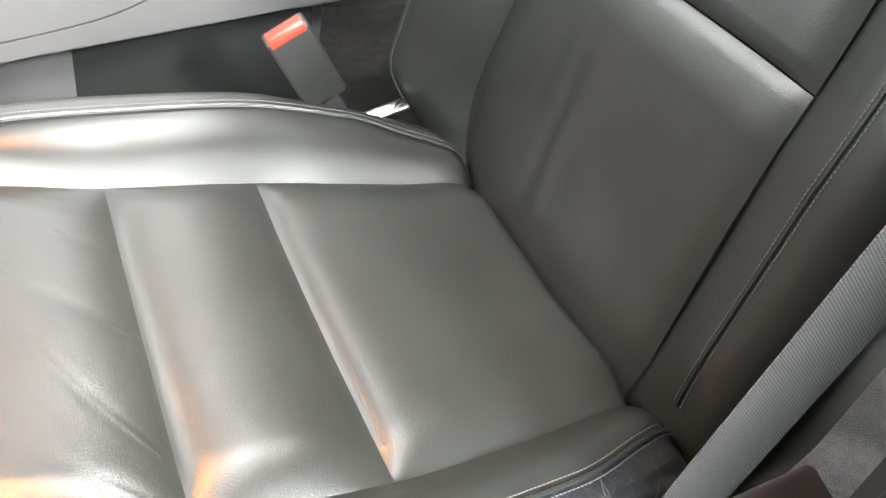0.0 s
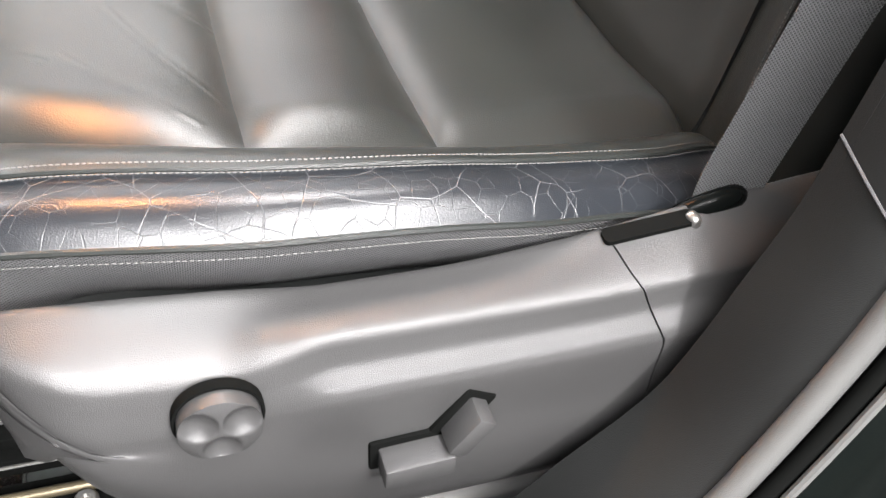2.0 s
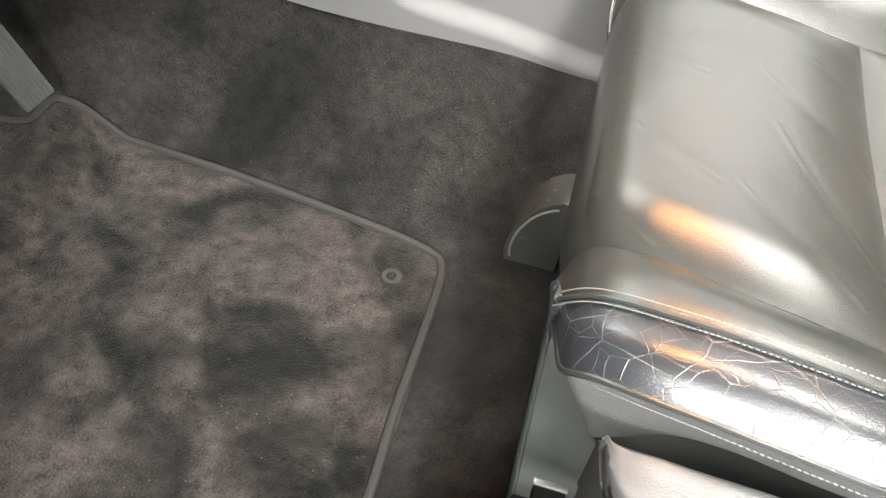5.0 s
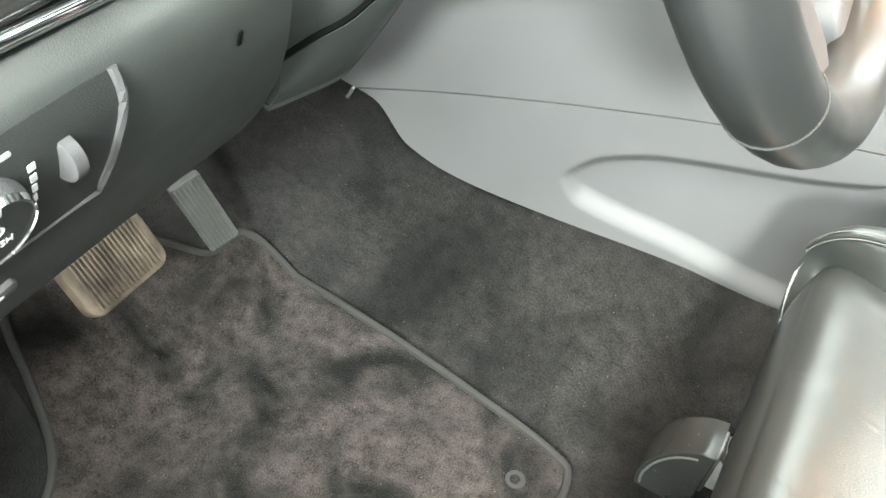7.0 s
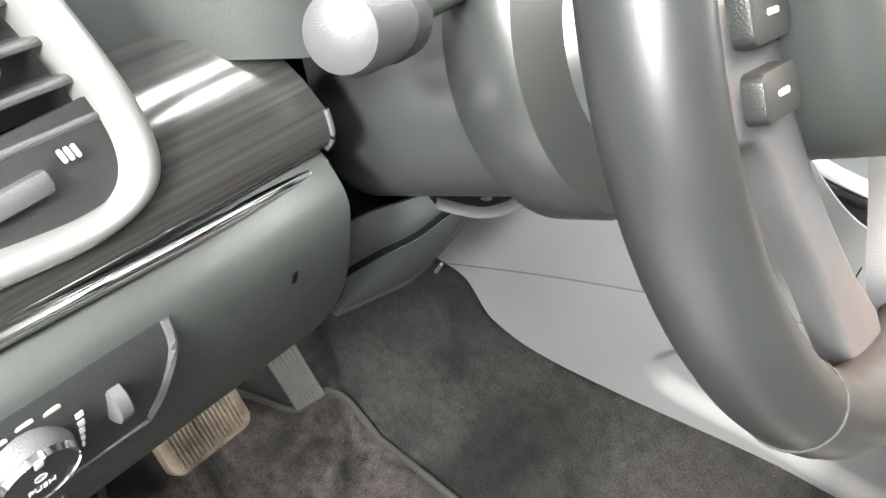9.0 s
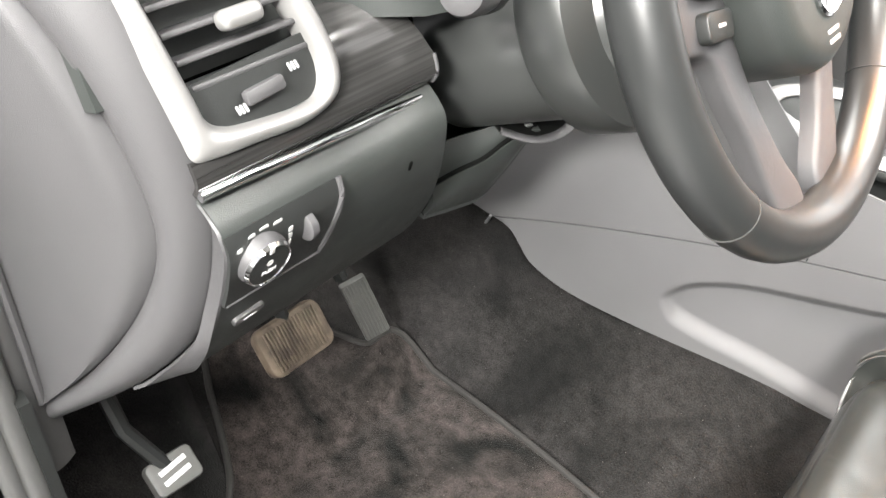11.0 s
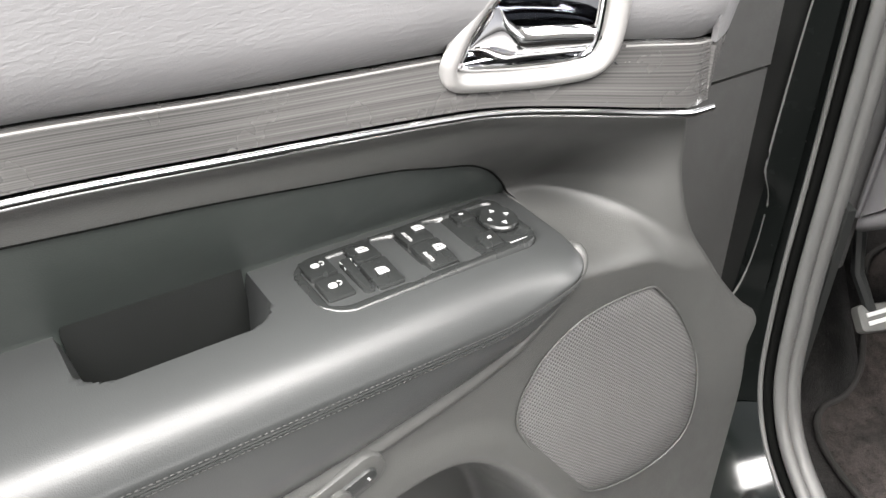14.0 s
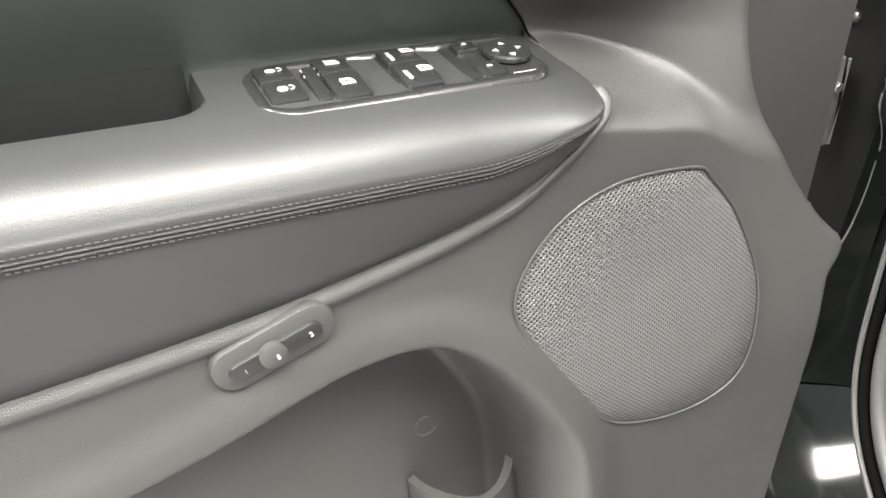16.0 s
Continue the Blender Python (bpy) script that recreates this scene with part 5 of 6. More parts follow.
moulding = part("column_surround", surf(lambda u, v: between(LOW_EDGE, SLOT_EDGE, u, v), 40, 10, 0.005), DASH, dash, "dark moulding under the steering column")
part("upper_ridge", surf(lambda u, v: between(SLOT_EDGE, RIDGE_EDGE, u, 0.10 + 0.9 * v) + Vector((-0.004, 0, 0.001)), 40, 8, 0.004), DASH, moulding)
part("moulding_slot", tube([p + Vector((-0.003, 0, 0.002)) for p in SLOT_EDGE[:34]], 0.0030, 6), BLACK_MATTE, moulding)
part("moulding_return", surf(lambda u, v: along(LOW_EDGE, u) + Vector((-0.11 * v, 0.012 * v, 0.012 * v)), 40, 6, 0.004), DASH, moulding)
# black sheet and blocks that fill the cavity with painted shade
part("moulding_back_shade", surf(lambda u, v: along(LOW_EDGE, u).lerp(along(RIDGE_EDGE, u) + Vector((0, 0, 0.06)), v) + Vector((-0.022, -0.002, 0.002)), 24, 6, 0.003), BLACK_MATTE, moulding)
part("column_slot_shade", rbox(0.030, 0.034, 0.17, pose(-0.285, -0.086, 0.716, 0, -14), 0.004), BLACK_MATTE, dash, "black block put in for shade beside the steering column")
part("column_recess_shade", rbox(0.12, 0.17, 0.24, pose(-0.375, 0.03, 0.68), 0.02), BLACK_MATTE, dash)

# ---- pedals ----
brake = thing("brake_pedal", (-0.52, -0.04, 0.15), "worn ribbed rubber brake pedal caked with dust", "pedal")
bf = frame_at((-0.525, -0.040, 0.222), (0, 1, 0), (0.80, 0, 0.6))
part("pad", plate(round_rect(0.115, 0.075, 0.016), 0.018, bf, 0.005), PEDAL, brake)
for k in range(17):
    part("rib", rbox(0.0030, 0.060, 0.004, bf @ pose(-0.044 + 0.0055 * k, 0, 0.0008), 0.001, 1), PEDAL, brake)
part("arm", tube([(-0.54, -0.04, 0.22), (-0.60, -0.04, 0.34), (-0.62, -0.04, 0.52)], 0.010, 8), PLASTIC_DARK, brake)
gas = thing("accelerator_pedal", (-0.54, 0.13, 0.08), "narrow ribbed grey rubber accelerator pedal", "pedal")
gf = frame_at((-0.5403, 0.113, 0.1645), (0.39, 0.868, 0.307), (0.888, -0.443, 0.123))
part("pad", plate(round_rect(0.043, 0.119, 0.004), 0.012, gf, 0.003), PEDAL_GREY, gas)
for k in range(7):
    part("rib", rbox(0.0026, 0.113, 0.003, gf @ pose(-0.0165 + 0.0055 * k, 0, 0.0006), 0.0008, 1), PEDAL_GREY, gas)
part("arm", tube([(-0.592, 0.112, 0.20), (-0.64, 0.10, 0.30), (-0.67, 0.09, 0.42)], 0.011, 8), PLASTIC_DARK, gas)
park = thing("parking_brake_pedal", (-0.40, -0.32, 0.27), "small foot parking brake pedal with worn rubber pad", "pedal")
pf = frame_at((-0.404, -0.318, 0.298), (0, 1, -0.1), (0.62, 0, 0.8))
part("pad", plate(round_rect(0.056, 0.040, 0.008), 0.016, pf, 0.004), PEDAL_GREY, park)
for k in (-0.006, 0.006):
    part("raised_bar", rbox(0.034, 0.006, 0.003, pf @ pose(0, k, 0.001, 0, 0, 8), 0.001), WHITE, park, "worn pale raised lettering bar")
part("arm", tube([(-0.415, -0.32, 0.295), (-0.44, -0.345, 0.36), (-0.46, -0.35, 0.45)], 0.009, 8), PLASTIC_DARK, park)

# ---- A-pillar, sill, B-pillar ----
opening = smooth_path([(-0.435, -0.455, 1.30), (-0.425, -0.465, 1.0), (-0.405, -0.475, 0.6), (-0.392, -0.482, 0.36), (-0.36, -0.49, 0.22), (-0.28, -0.495, 0.145), (-0.15, -0.497, 0.125), (0.2, -0.497, 0.12), (0.45, -0.495, 0.14), (0.57, -0.485, 0.22), (0.64, -0.475, 0.36), (0.68, -0.465, 0.55), (0.72, -0.45, 1.0), (0.74, -0.44, 1.3)], 120)
frame_body = thing("door_opening", (-0.2, -0.5, 0.0), "black painted door opening with grey rubber weather strip", "door frame", kind="structure")
# third tube and strip_base are black in place of the shaded gap
for k, (a, b, r) in enumerate(((0.004, 0.028, 0.0115), (0.001, 0.012, 0.0095), (-0.010, -0.001, 0.006))):
    part("weather_strip", ring_sweep(opening[:84] if k == 0 else opening, [(a + x, b + y) for x, y in circle(r, 10)], up=(0, 1, 0)), BLACK_MATTE if k == 2 else SEAL_GREY, frame_body, "grey hollow weather strip" if k == 0 else "")
part("strip_base", ring_sweep(opening, [(-0.04, -0.012), (-0.014, -0.010), (-0.006, 0.02), (-0.03, 0.034)], up=(0, 1, 0)), BLACK_MATTE, frame_body)
def flange(u):
    """Narrow along the hinge pillar, deep along the sill."""
    w = sstep(0.27, 0.36, u)
    return [(-0.075, -0.036 - 0.094 * w), (-0.046 + 0.016 * w, -0.030 - 0.085 * w), (-0.028, -0.024 - 0.018 * w), (-0.014, -0.010), (-0.03, -0.006), (-0.075, -0.006)]


# one flange in two copies: reflections dimmed here, full gloss along the sill
part("body_flange", ring_sweep(opening[:38], lambda u: flange(u * 37 / 119), up=(0, 1, 0)), FLANGE_BLACK, frame_body, "black painted flange with its reflections dimmed")
part("sill_flange", ring_sweep(opening[37:], lambda u: flange((37 + 82 * u) / 119), up=(0, 1, 0)), BLACK_PAINT, frame_body, "glossy black painted sill flange")
part("flange_lip", ring_sweep(opening, [(-0.012 + x, -0.011 + y) for x, y in circle(0.0034, 8)], up=(0, 1, 0)), SEAL_GREY, frame_body)
WAVE = [(0.05, -0.556), (0.18, -0.552), (0.27, -0.545), (0.335, -0.533), (0.36, -0.522), (0.40, -0.512), (0.45, -0.507), (0.50, -0.506), (0.52, -0.510), (0.555, -0.522), (0.60, -0.521), (0.65, -0.519), (0.755, -0.513), (0.81, -0.508), (1.3, -0.495)]
part("hinge_pillar", surf(lambda u, v: Vector((-0.47 - 0.07 * sstep(0, 0.3, u), -0.505 - 0.30 * u, -0.3 + 1.6 * v)), 20, 40, 0.01), HINGE_BLACK, frame_body, "flat black hinge pillar")
part("wavy_flange", surf(lambda u, v: Vector((-0.418 - 0.029 * u, -0.500 + (tab(0.05 + 1.25 * v, WAVE) + 0.500) * u, 0.05 + 1.25 * v)), 4, 90, 0.003), FLANGE_BLACK, frame_body)
part("wavy_edge", tube([(-0.4475, tab(0.05 + 1.25 * k / 90, WAVE), 0.05 + 1.25 * k / 90) for k in range(91)], 0.0032, 6), SEAL_GREY, frame_body, "thin pale sealed edge")
part("pillar_trim", surf(lambda u, v: (lambda p: Vector((p.x - 0.002 + (-0.399 - p.x) * u + 0.006 * math.sin(u * math.pi), p.y + 0.034 + (-0.408 - p.y - 0.034) * u, p.z)))(along(opening, 0.005 + 0.205 * v)), 8, 40, -0.004), PLASTIC, frame_body, "grey trim between seal and dashboard")
for z, mat, tone in ((0.545, PRIMER, "dusty pale grey door hinge"), (0.712, BLACK_PAINT, "black painted door hinge")):
    hm = pose(-0.478, -0.562, z, 0, 0, 20)
    hinge = part("hinge", join(rbox(0.008, 0.022, 0.105, hm @ pose(0.006, -0.008, 0, 4), 0.003), rbox(0.030, 0.008, 0.070, hm @ pose(-0.012, 0.000, 0.010), 0.003), rbox(0.020, 0.012, 0.030, hm @ pose(0.002, -0.020, 0.028, 0, 20), 0.004)), mat, frame_body, tone)
    part("hinge_pin", lathe([(0.001, -0.038), (0.006, -0.038), (0.008, -0.034), (0.008, 0.034), (0.006, 0.038), (0.001, 0.038)], hm @ pose(-0.004, -0.024, -0.004), 14), mat, hinge)
    part("hinge_edge", tube([tuple(hm @ Vector((0.011, 0.002, 0.05))), tuple(hm @ Vector((0.012, 0.004, 0.0))), tuple(hm @ Vector((0.011, 0.002, -0.05)))], 0.0018, 6), mat, hinge)
    part("bolt", lathe([(0.001, 0.0065), (0.005, 0.006), (0.0062, 0.004), (0.0062, -0.004)], hm @ pose(0.012, -0.010, 0.022, 0, 90), 6), STEEL, hinge)
for x, y, z in ((-0.481, -0.556, 0.402), (-0.500, -0.575, 0.418), (-0.470, -0.562, 0.335), (-0.49, -0.552, 0.632), (-0.50, -0.548, 0.78)):
    part("bolt", lathe([(0.001, 0.007), (0.004, 0.0065), (0.0055, 0.004), (0.008, 0.003), (0.008, 0.0), (0.0055, -0.004)], frame_at((x, y, z), (0, 0, 1), (0.75, 0.55, 0.35)), 10), STEEL, frame_body, "bright hinge bolt")
part("check_strap", rbox(0.10, 0.016, 0.022, pose(-0.455, -0.60, 0.372, 0, 8, -50), 0.004), PLASTIC_DARK, frame_body, "black door check strap")
part("cable_boot", ring_sweep(smooth_path([(-0.50, -0.56, 0.345), (-0.475, -0.572, 0.30), (-0.452, -0.59, 0.262), (-0.42, -0.62, 0.235)], 70), lambda u: circle(0.014 + 0.003 * math.sin(u * 80), 12)), RUBBER, frame_body, "small ribbed rubber boot")
# metal strip added to give the black sill its bright reflections
part("sill_gloss_strip", rbox(1.0, 0.065, 0.006, pose(0.15, -0.565, 0.112, 12), 0.002), SILL_METAL, frame_body, "dark polished strip added for bright reflections on the sill")
part("sill_body", rbox(1.3, 0.16, 0.30, pose(0.10, -0.58, -0.045), 0.03, 4), BLACK_PAINT, frame_body, "black painted sill")
part("kick_panel", surf(lambda u, v: Vector((-0.70 + 0.32 * u, -0.40 - 0.045 * u, 0.02 + 0.5 * v)), 8, 8, 0.01), PLASTIC_DARK, frame_body)
part("wire_boot", ring_sweep(smooth_path([(-0.245, -0.715, 0.34), (-0.262, -0.690, 0.27), (-0.30, -0.655, 0.20), (-0.37, -0.61, 0.17)], 80), lambda u: circle(0.023 + 0.004 * math.sin(u * 90), 14)), BOOT, frame_body, "ribbed rubber cable boot")
bp = thing("b_pillar_trim", (0.62, -0.42, 0.2), "dark plastic lower trim of the door pillar", "pillar trim", kind="structure")


REAR_EDGE = [(0.12, 0.44, -0.495), (0.14, 0.45, -0.495), (0.22, 0.57, -0.485), (0.36, 0.64, -0.475), (0.55, 0.68, -0.465), (1.0, 0.72, -0.45)]


def pillar(u, v):
    """From the inner edge (0) across to the weather strip (1)."""
    z = 0.12 + 0.8 * u
    x = tab(z, [(0.12, 0.47), (0.201, 0.521), (0.30, 0.60), (0.40, 0.628), (0.46, 0.642), (0.54, 0.648), (0.92, 0.67)])
    xe, ye = tab(z, [(r[0], r[1]) for r in REAR_EDGE]), tab(z, [(r[0], r[2]) for r in REAR_EDGE])
    swell = math.sin(v * math.pi)
    return Vector((x + (xe - 0.002 - x) * v - 0.006 * swell, -0.385 + (ye + 0.397) * v - 0.008 * swell, z))


part("panel", surf(pillar, 40, 14, -0.01), PILLAR, bp)
# seam of the trim, in paler grey to paint its lit edge
part("panel_joint", tube([pillar((0.505 - 0.040 * k / 12 - 0.12) / 0.8, k / 12) + Vector((-0.001, -0.0005, 0)) for k in range(12)], 0.0010, 6), DASH_GREY, bp, "trim joint drawn pale for its lit edge")
part("panel_side", surf(lambda u, v: pillar(u, 0) + Vector((0.4 * v, 0.02 * v, 0)), 40, 6, 0.01), PILLAR, bp)

# ---- open driver's door ----
DU, DN, DOOR_O = Vector((0.375, -0.927, 0)), Vector((0.927, 0.375, 0)), Vector((-0.262, -0.655, 0))


def door_point(s, d, z):
    """s runs from the hinge side outwards, d out of the lining towards the cabin."""
    return DOOR_O + DU * s + DN * d + Vector((0, 0, z))


door = thing("driver_door", tuple(door_point(0.3, -0.05, 0.2)), "open driver's door with grey lining, armrest and speaker", "car door")
CHROME_Z = [(0.13, 0.826), (0.184, 0.829), (0.213, 0.836), (0.267, 0.849), (0.362, 0.869), (0.506, 0.894), (0.613, 0.911), (1.0, 0.95)]
TRIM_Z = [(0.13, 0.872), (0.162, 0.876), (0.23, 0.889), (0.372, 0.909), (0.499, 0.926), (0.603, 0.942), (1.0, 0.985)]
COVER_Z = [(0.282, 0.741), (0.290, 0.739), (0.299, 0.734), (0.310, 0.725), (0.349, 0.702), (0.421, 0.686), (0.521, 0.675), (0.632, 0.672), (1.0, 0.672)]
DARK_Z = [(0.281, 0.755), (0.293, 0.772), (0.316, 0.798), (0.338, 0.814), (0.357, 0.821), (0.401, 0.838), (0.455, 0.851), (0.527, 0.867), (0.583, 0.877), (0.64, 0.887), (1.0, 0.935)]
ARM_TOP = [(0.281, 0.756), (0.318, 0.761), (0.495, 0.779), (0.64, 0.792), (1.0, 0.816)]
EDGE_S = [(0.28, 0.06), (0.45, 0.058), (0.548, 0.055), (0.572, 0.043), (0.60, 0.068), (0.64, 0.098), (0.69, 0.128), (0.73, 0.147), (0.768, 0.156), (0.80, 0.160), (0.84, 0.168)]
pocket_line = smooth_path([(0.284, 0.20, 0), (0.284, 0.36, 0), (0.290, 0.449, 0), (0.305, 0.503, 0), (0.34, 0.565, 0), (0.377, 0.605, 0), (0.412, 0.622, 0), (0.463, 0.622, 0), (0.534, 0.605, 0), (0.606, 0.592, 0), (0.8, 0.562, 0), (1.1, 0.52, 0)], 900)
pocket_s, pocket_z = np.array([p.x for p in pocket_line]), np.array([p.y for p in pocket_line])
chrome_z, trim_z = lambda s: tab(s, CHROME_Z), lambda s: tab(s, TRIM_Z)


def bow(s):
    """The upper lining swells towards the hinge end."""
    return 0.036 * sstep(0.36, 0.18, s)


def upper_d(s, z):
    """The lining above the armrest: a cove that falls back from the chrome bead."""
    c = chrome_z(s) - 0.005
    w = min(1.0, max(0.0, (c - z) / (c - 0.762)))
    return bow(s) * (1 - w * sstep(0.16, 0.26, s)) + 0.002 - 0.040 * sstep(0, 1, w) * sstep(0.15, 0.27, s)


def lining_d(s, z, v):
    """How far the lower lining stands out; v runs up the sheet, 0.70 to 0.80 lies behind the armrest."""
    d = 0.048 + 0.022 * sstep(0.68, 0.48, z)
    shelf = tab(s, [(0.0, 0.66), (0.161, 0.700), (0.181, 0.714), (0.208, 0.733), (0.252, 0.746), (0.281, 0.753), (0.30, 0.756)])
    under = sstep(0.283, 0.298, s)
    up = sstep(shelf - 0.026, shelf + 0.008, z) * (1 - under) + sstep(0.70, 0.80, v) * under
    d = d * (1 - up) + upper_d(s, z) * up
    d -= 0.11 * under * sstep(0.70, 0.725, v) * sstep(0.80, 0.785, v)
    d += 0.005 * math.exp(-(((z - tab(s, COVER_Z) + 0.007) / 0.006) ** 2)) * sstep(0.288, 0.300, s) * (1 - up)
    d -= 0.034 * (1 - sstep(0.0, 0.020, s - tab(z, EDGE_S)) ** 0.5)
    if z < 0.66 and s > 0.25:
        far = np.hypot(pocket_s - s, pocket_z - z)
        i = min(int(far.argmin()), 898)
        gap = float(far[i])
        cross = (pocket_s[i + 1] - pocket_s[i]) * (z - pocket_z[i]) - (pocket_z[i + 1] - pocket_z[i]) * (s - pocket_s[i])
        if cross < 0:
            d += 0.004 - 0.098 * sstep(0.0, 0.046, gap)
        else:
            d += 0.004 * sstep(0.034, 0.008, gap)
    return d


def lining(u, v):
    edge = tab(0.28 + 0.686 * v if v < 0.7 else 0.76 + 0.35 * (v - 0.7), EDGE_S)
    s = edge + (1.025 - edge) * u**1.3
    b, c = tab(s, DARK_Z) + 0.0005, chrome_z(s) - 0.005
    a = min(tab(s, COVER_Z) + 0.003, b - 0.004)
    z = 0.28 + (a - 0.28) * v / 0.70 if v < 0.70 else a + (b - a) * (v - 0.70) / 0.10 if v < 0.80 else b + (c - b) * (v - 0.80) / 0.20
    return door_point(s, lining_d(s, z, v), z)


HND_IN = [(0.359, 0.899), (0.356, 0.907), (0.349, 0.918), (0.336, 0.932), (0.322, 0.941), (0.298, 0.946), (0.272, 0.946), (0.261, 0.938), (0.262, 0.908), (0.267, 0.891), (0.278, 0.8865), (0.311, 0.888), (0.345, 0.894)]
HND = [(a + 0.006 * (a - 0.305) / math.hypot(a - 0.305, b - 0.915), b + 0.006 * (b - 0.915) / math.hypot(a - 0.305, b - 0.915)) for a, b in HND_IN]
HND_RING = [(p.x, p.y) for p in smooth_path([(a, b, 0) for a, b in HND], 60, True)]


def in_handle(s, z):
    inside = False
    for (x0, y0), (x1, y1) in zip(HND_RING, HND_RING[1:] + HND_RING[:1]):
        if (y0 > z) != (y1 > z) and s < x0 + (x1 - x0) * (z - y0) / (y1 - y0):
            inside = not inside
    return inside


def upper_sheet(z0, z1, d0, d1, s0=0.168, nv=12, thick=0.008):
    def f(u, v):
        s = s0 + 0.85 * u
        z = z0(s) + (z1(s) - z0(s)) * v
        turn = 0.003 * (1 - sstep(0.0, 0.02, s - s0))
        return door_point(s, bow(s) + d0 + (d1 - d0) * v - turn, z)

    return surf(f, 150, nv, -thick, skip=lambda u, v: in_handle(s0 + 0.85 * u, z0(s0 + 0.85 * u) + (z1(s0 + 0.85 * u) - z0(s0 + 0.85 * u)) * v))


part("lining", surf(lining, 260, 260, -0.006), DOOR_MID, door, "grained grey lower lining")
part("trim_strip", upper_sheet(lambda s: chrome_z(s) + 0.004, trim_z, 0.008, 0.004), BRUSHED, door, "brushed dark metallic trim strip")


# silver line that paints the slim highlight on the strip's upper edge
for s0, s1 in ((0.170, 0.245), (0.372, 1.01)):
    part("trim_edge_highlight", ring_sweep([door_point(s, 0.0035 + bow(s) - 0.003 * (1 - sstep(0.0, 0.02, s - 0.168)), trim_z(s) - 0.0015) for s in [s0 + (s1 - s0) * i / 59 for i in range(60)]], circle(0.0011, 8)), SILVER, door, "thin silver line drawn for the highlight along the top edge")


def pad(u, v):
    s = 0.165 + 0.85 * u
    z = trim_z(s) + 0.0015 + 0.32 * v
    fat = 0.012 * (1 - (1 - min(1.0, v * 0.32 / 0.03)) ** 2) - 0.004 * (1 - sstep(0, 0.02, s - 0.165))
    return door_point(s, bow(s) * (1 - 0.6 * v) + fat - 0.05 * v * v, z)


part("upper_pad", surf(pad, 190, 70, -0.008, skip=lambda u, v: in_handle(0.165 + 0.85 * u, trim_z(0.165 + 0.85 * u) + 0.0015 + 0.32 * v)), DOOR_PAD, door, "padded grained grey vinyl")
bead_pts = [door_point(s, 0.010 + bow(s), chrome_z(s)) for s in [0.1675 + 0.85 * (i / 119) ** 1.3 for i in range(120)]]
part("chrome_bead", ring_sweep(bead_pts, [(x * 0.8, y) for x, y in circle(0.0029, 12)]), CHROME, door, "slim chrome bead with a dark line for its reflection")
# black line painted along the chrome as the dark band of its reflection
part("bead_dark_band", ring_sweep([p + DN * 0.0022 + Vector((0, 0, 0.0004)) for p in bead_pts], circle(0.0007, 6)), BLACK_MATTE, door)


def end_face(z0, z1):
    """The upper lining turns back to the hinge end panel."""
    def f(u, v):
        z = z0 + (z1 - z0) * v
        s1 = tab(z, [(0.82, 0.138), (0.86, 0.124), (0.90, 0.102), (1.0, 0.055), (1.2, 0.03)])
        return door_point(0.1695 + (s1 - 0.1695) * u, 0.041 * (1 - 0.45 * sstep(0.895, 1.2, z)) - 0.031 * u + 0.004 * math.sin(u * math.pi), z)

    return surf(f, 12, 24, 0.004)


part("trim_end", end_face(0.8325, 0.873), BRUSHED, door)
part("pad_end", end_face(0.8755, 1.2), DOOR_PAD, door)


def front_upper(u, v):
    """The flat panel at the hinge end, above the seam."""
    s = 0.022 + 0.150 * u
    z0 = 0.797 + 0.036 * u
    return door_point(s, -0.010 + 0.034 * u, z0 + (1.2 - z0) * v)


def front_lower(u, v):
    return door_point(0.022 + 0.151 * u, -0.012 + 0.034 * u, 0.793 + 0.036 * u - 0.26 * v)


part("front_panel", surf(front_upper, 14, 14, -0.006), FRONT_GREY, door)
part("front_panel", surf(front_lower, 14, 20, 0.006), FRONT_GREY, door)


def insert(u, v):
    s = 0.2815 + 0.74 * u**1.2
    top, hi = tab(s, ARM_TOP), tab(s, DARK_Z)
    z0 = top - 0.135 * sstep(0.2815, 0.32, s)
    z = z0 + (hi - z0) * v
    w = min(1.0, max(0.0, (z - top) / max(0.004, hi - top)))
    edge = upper_d(s, hi) - 0.001
    return door_point(s, -0.044 + (edge + 0.044) * w, z)


part("dark_insert", surf(insert, 90, 40, -0.004), DOOR_DARK, door, "plain black vinyl insert")
part("insert_groove", ring_sweep([door_point(s, upper_d(s, tab(s, DARK_Z)) - 0.0005, tab(s, DARK_Z)) for s in [0.283 + 0.72 * (i / 89) ** 1.7 for i in range(90)]], circle(0.0009, 6)), BLACK_MATTE, door)


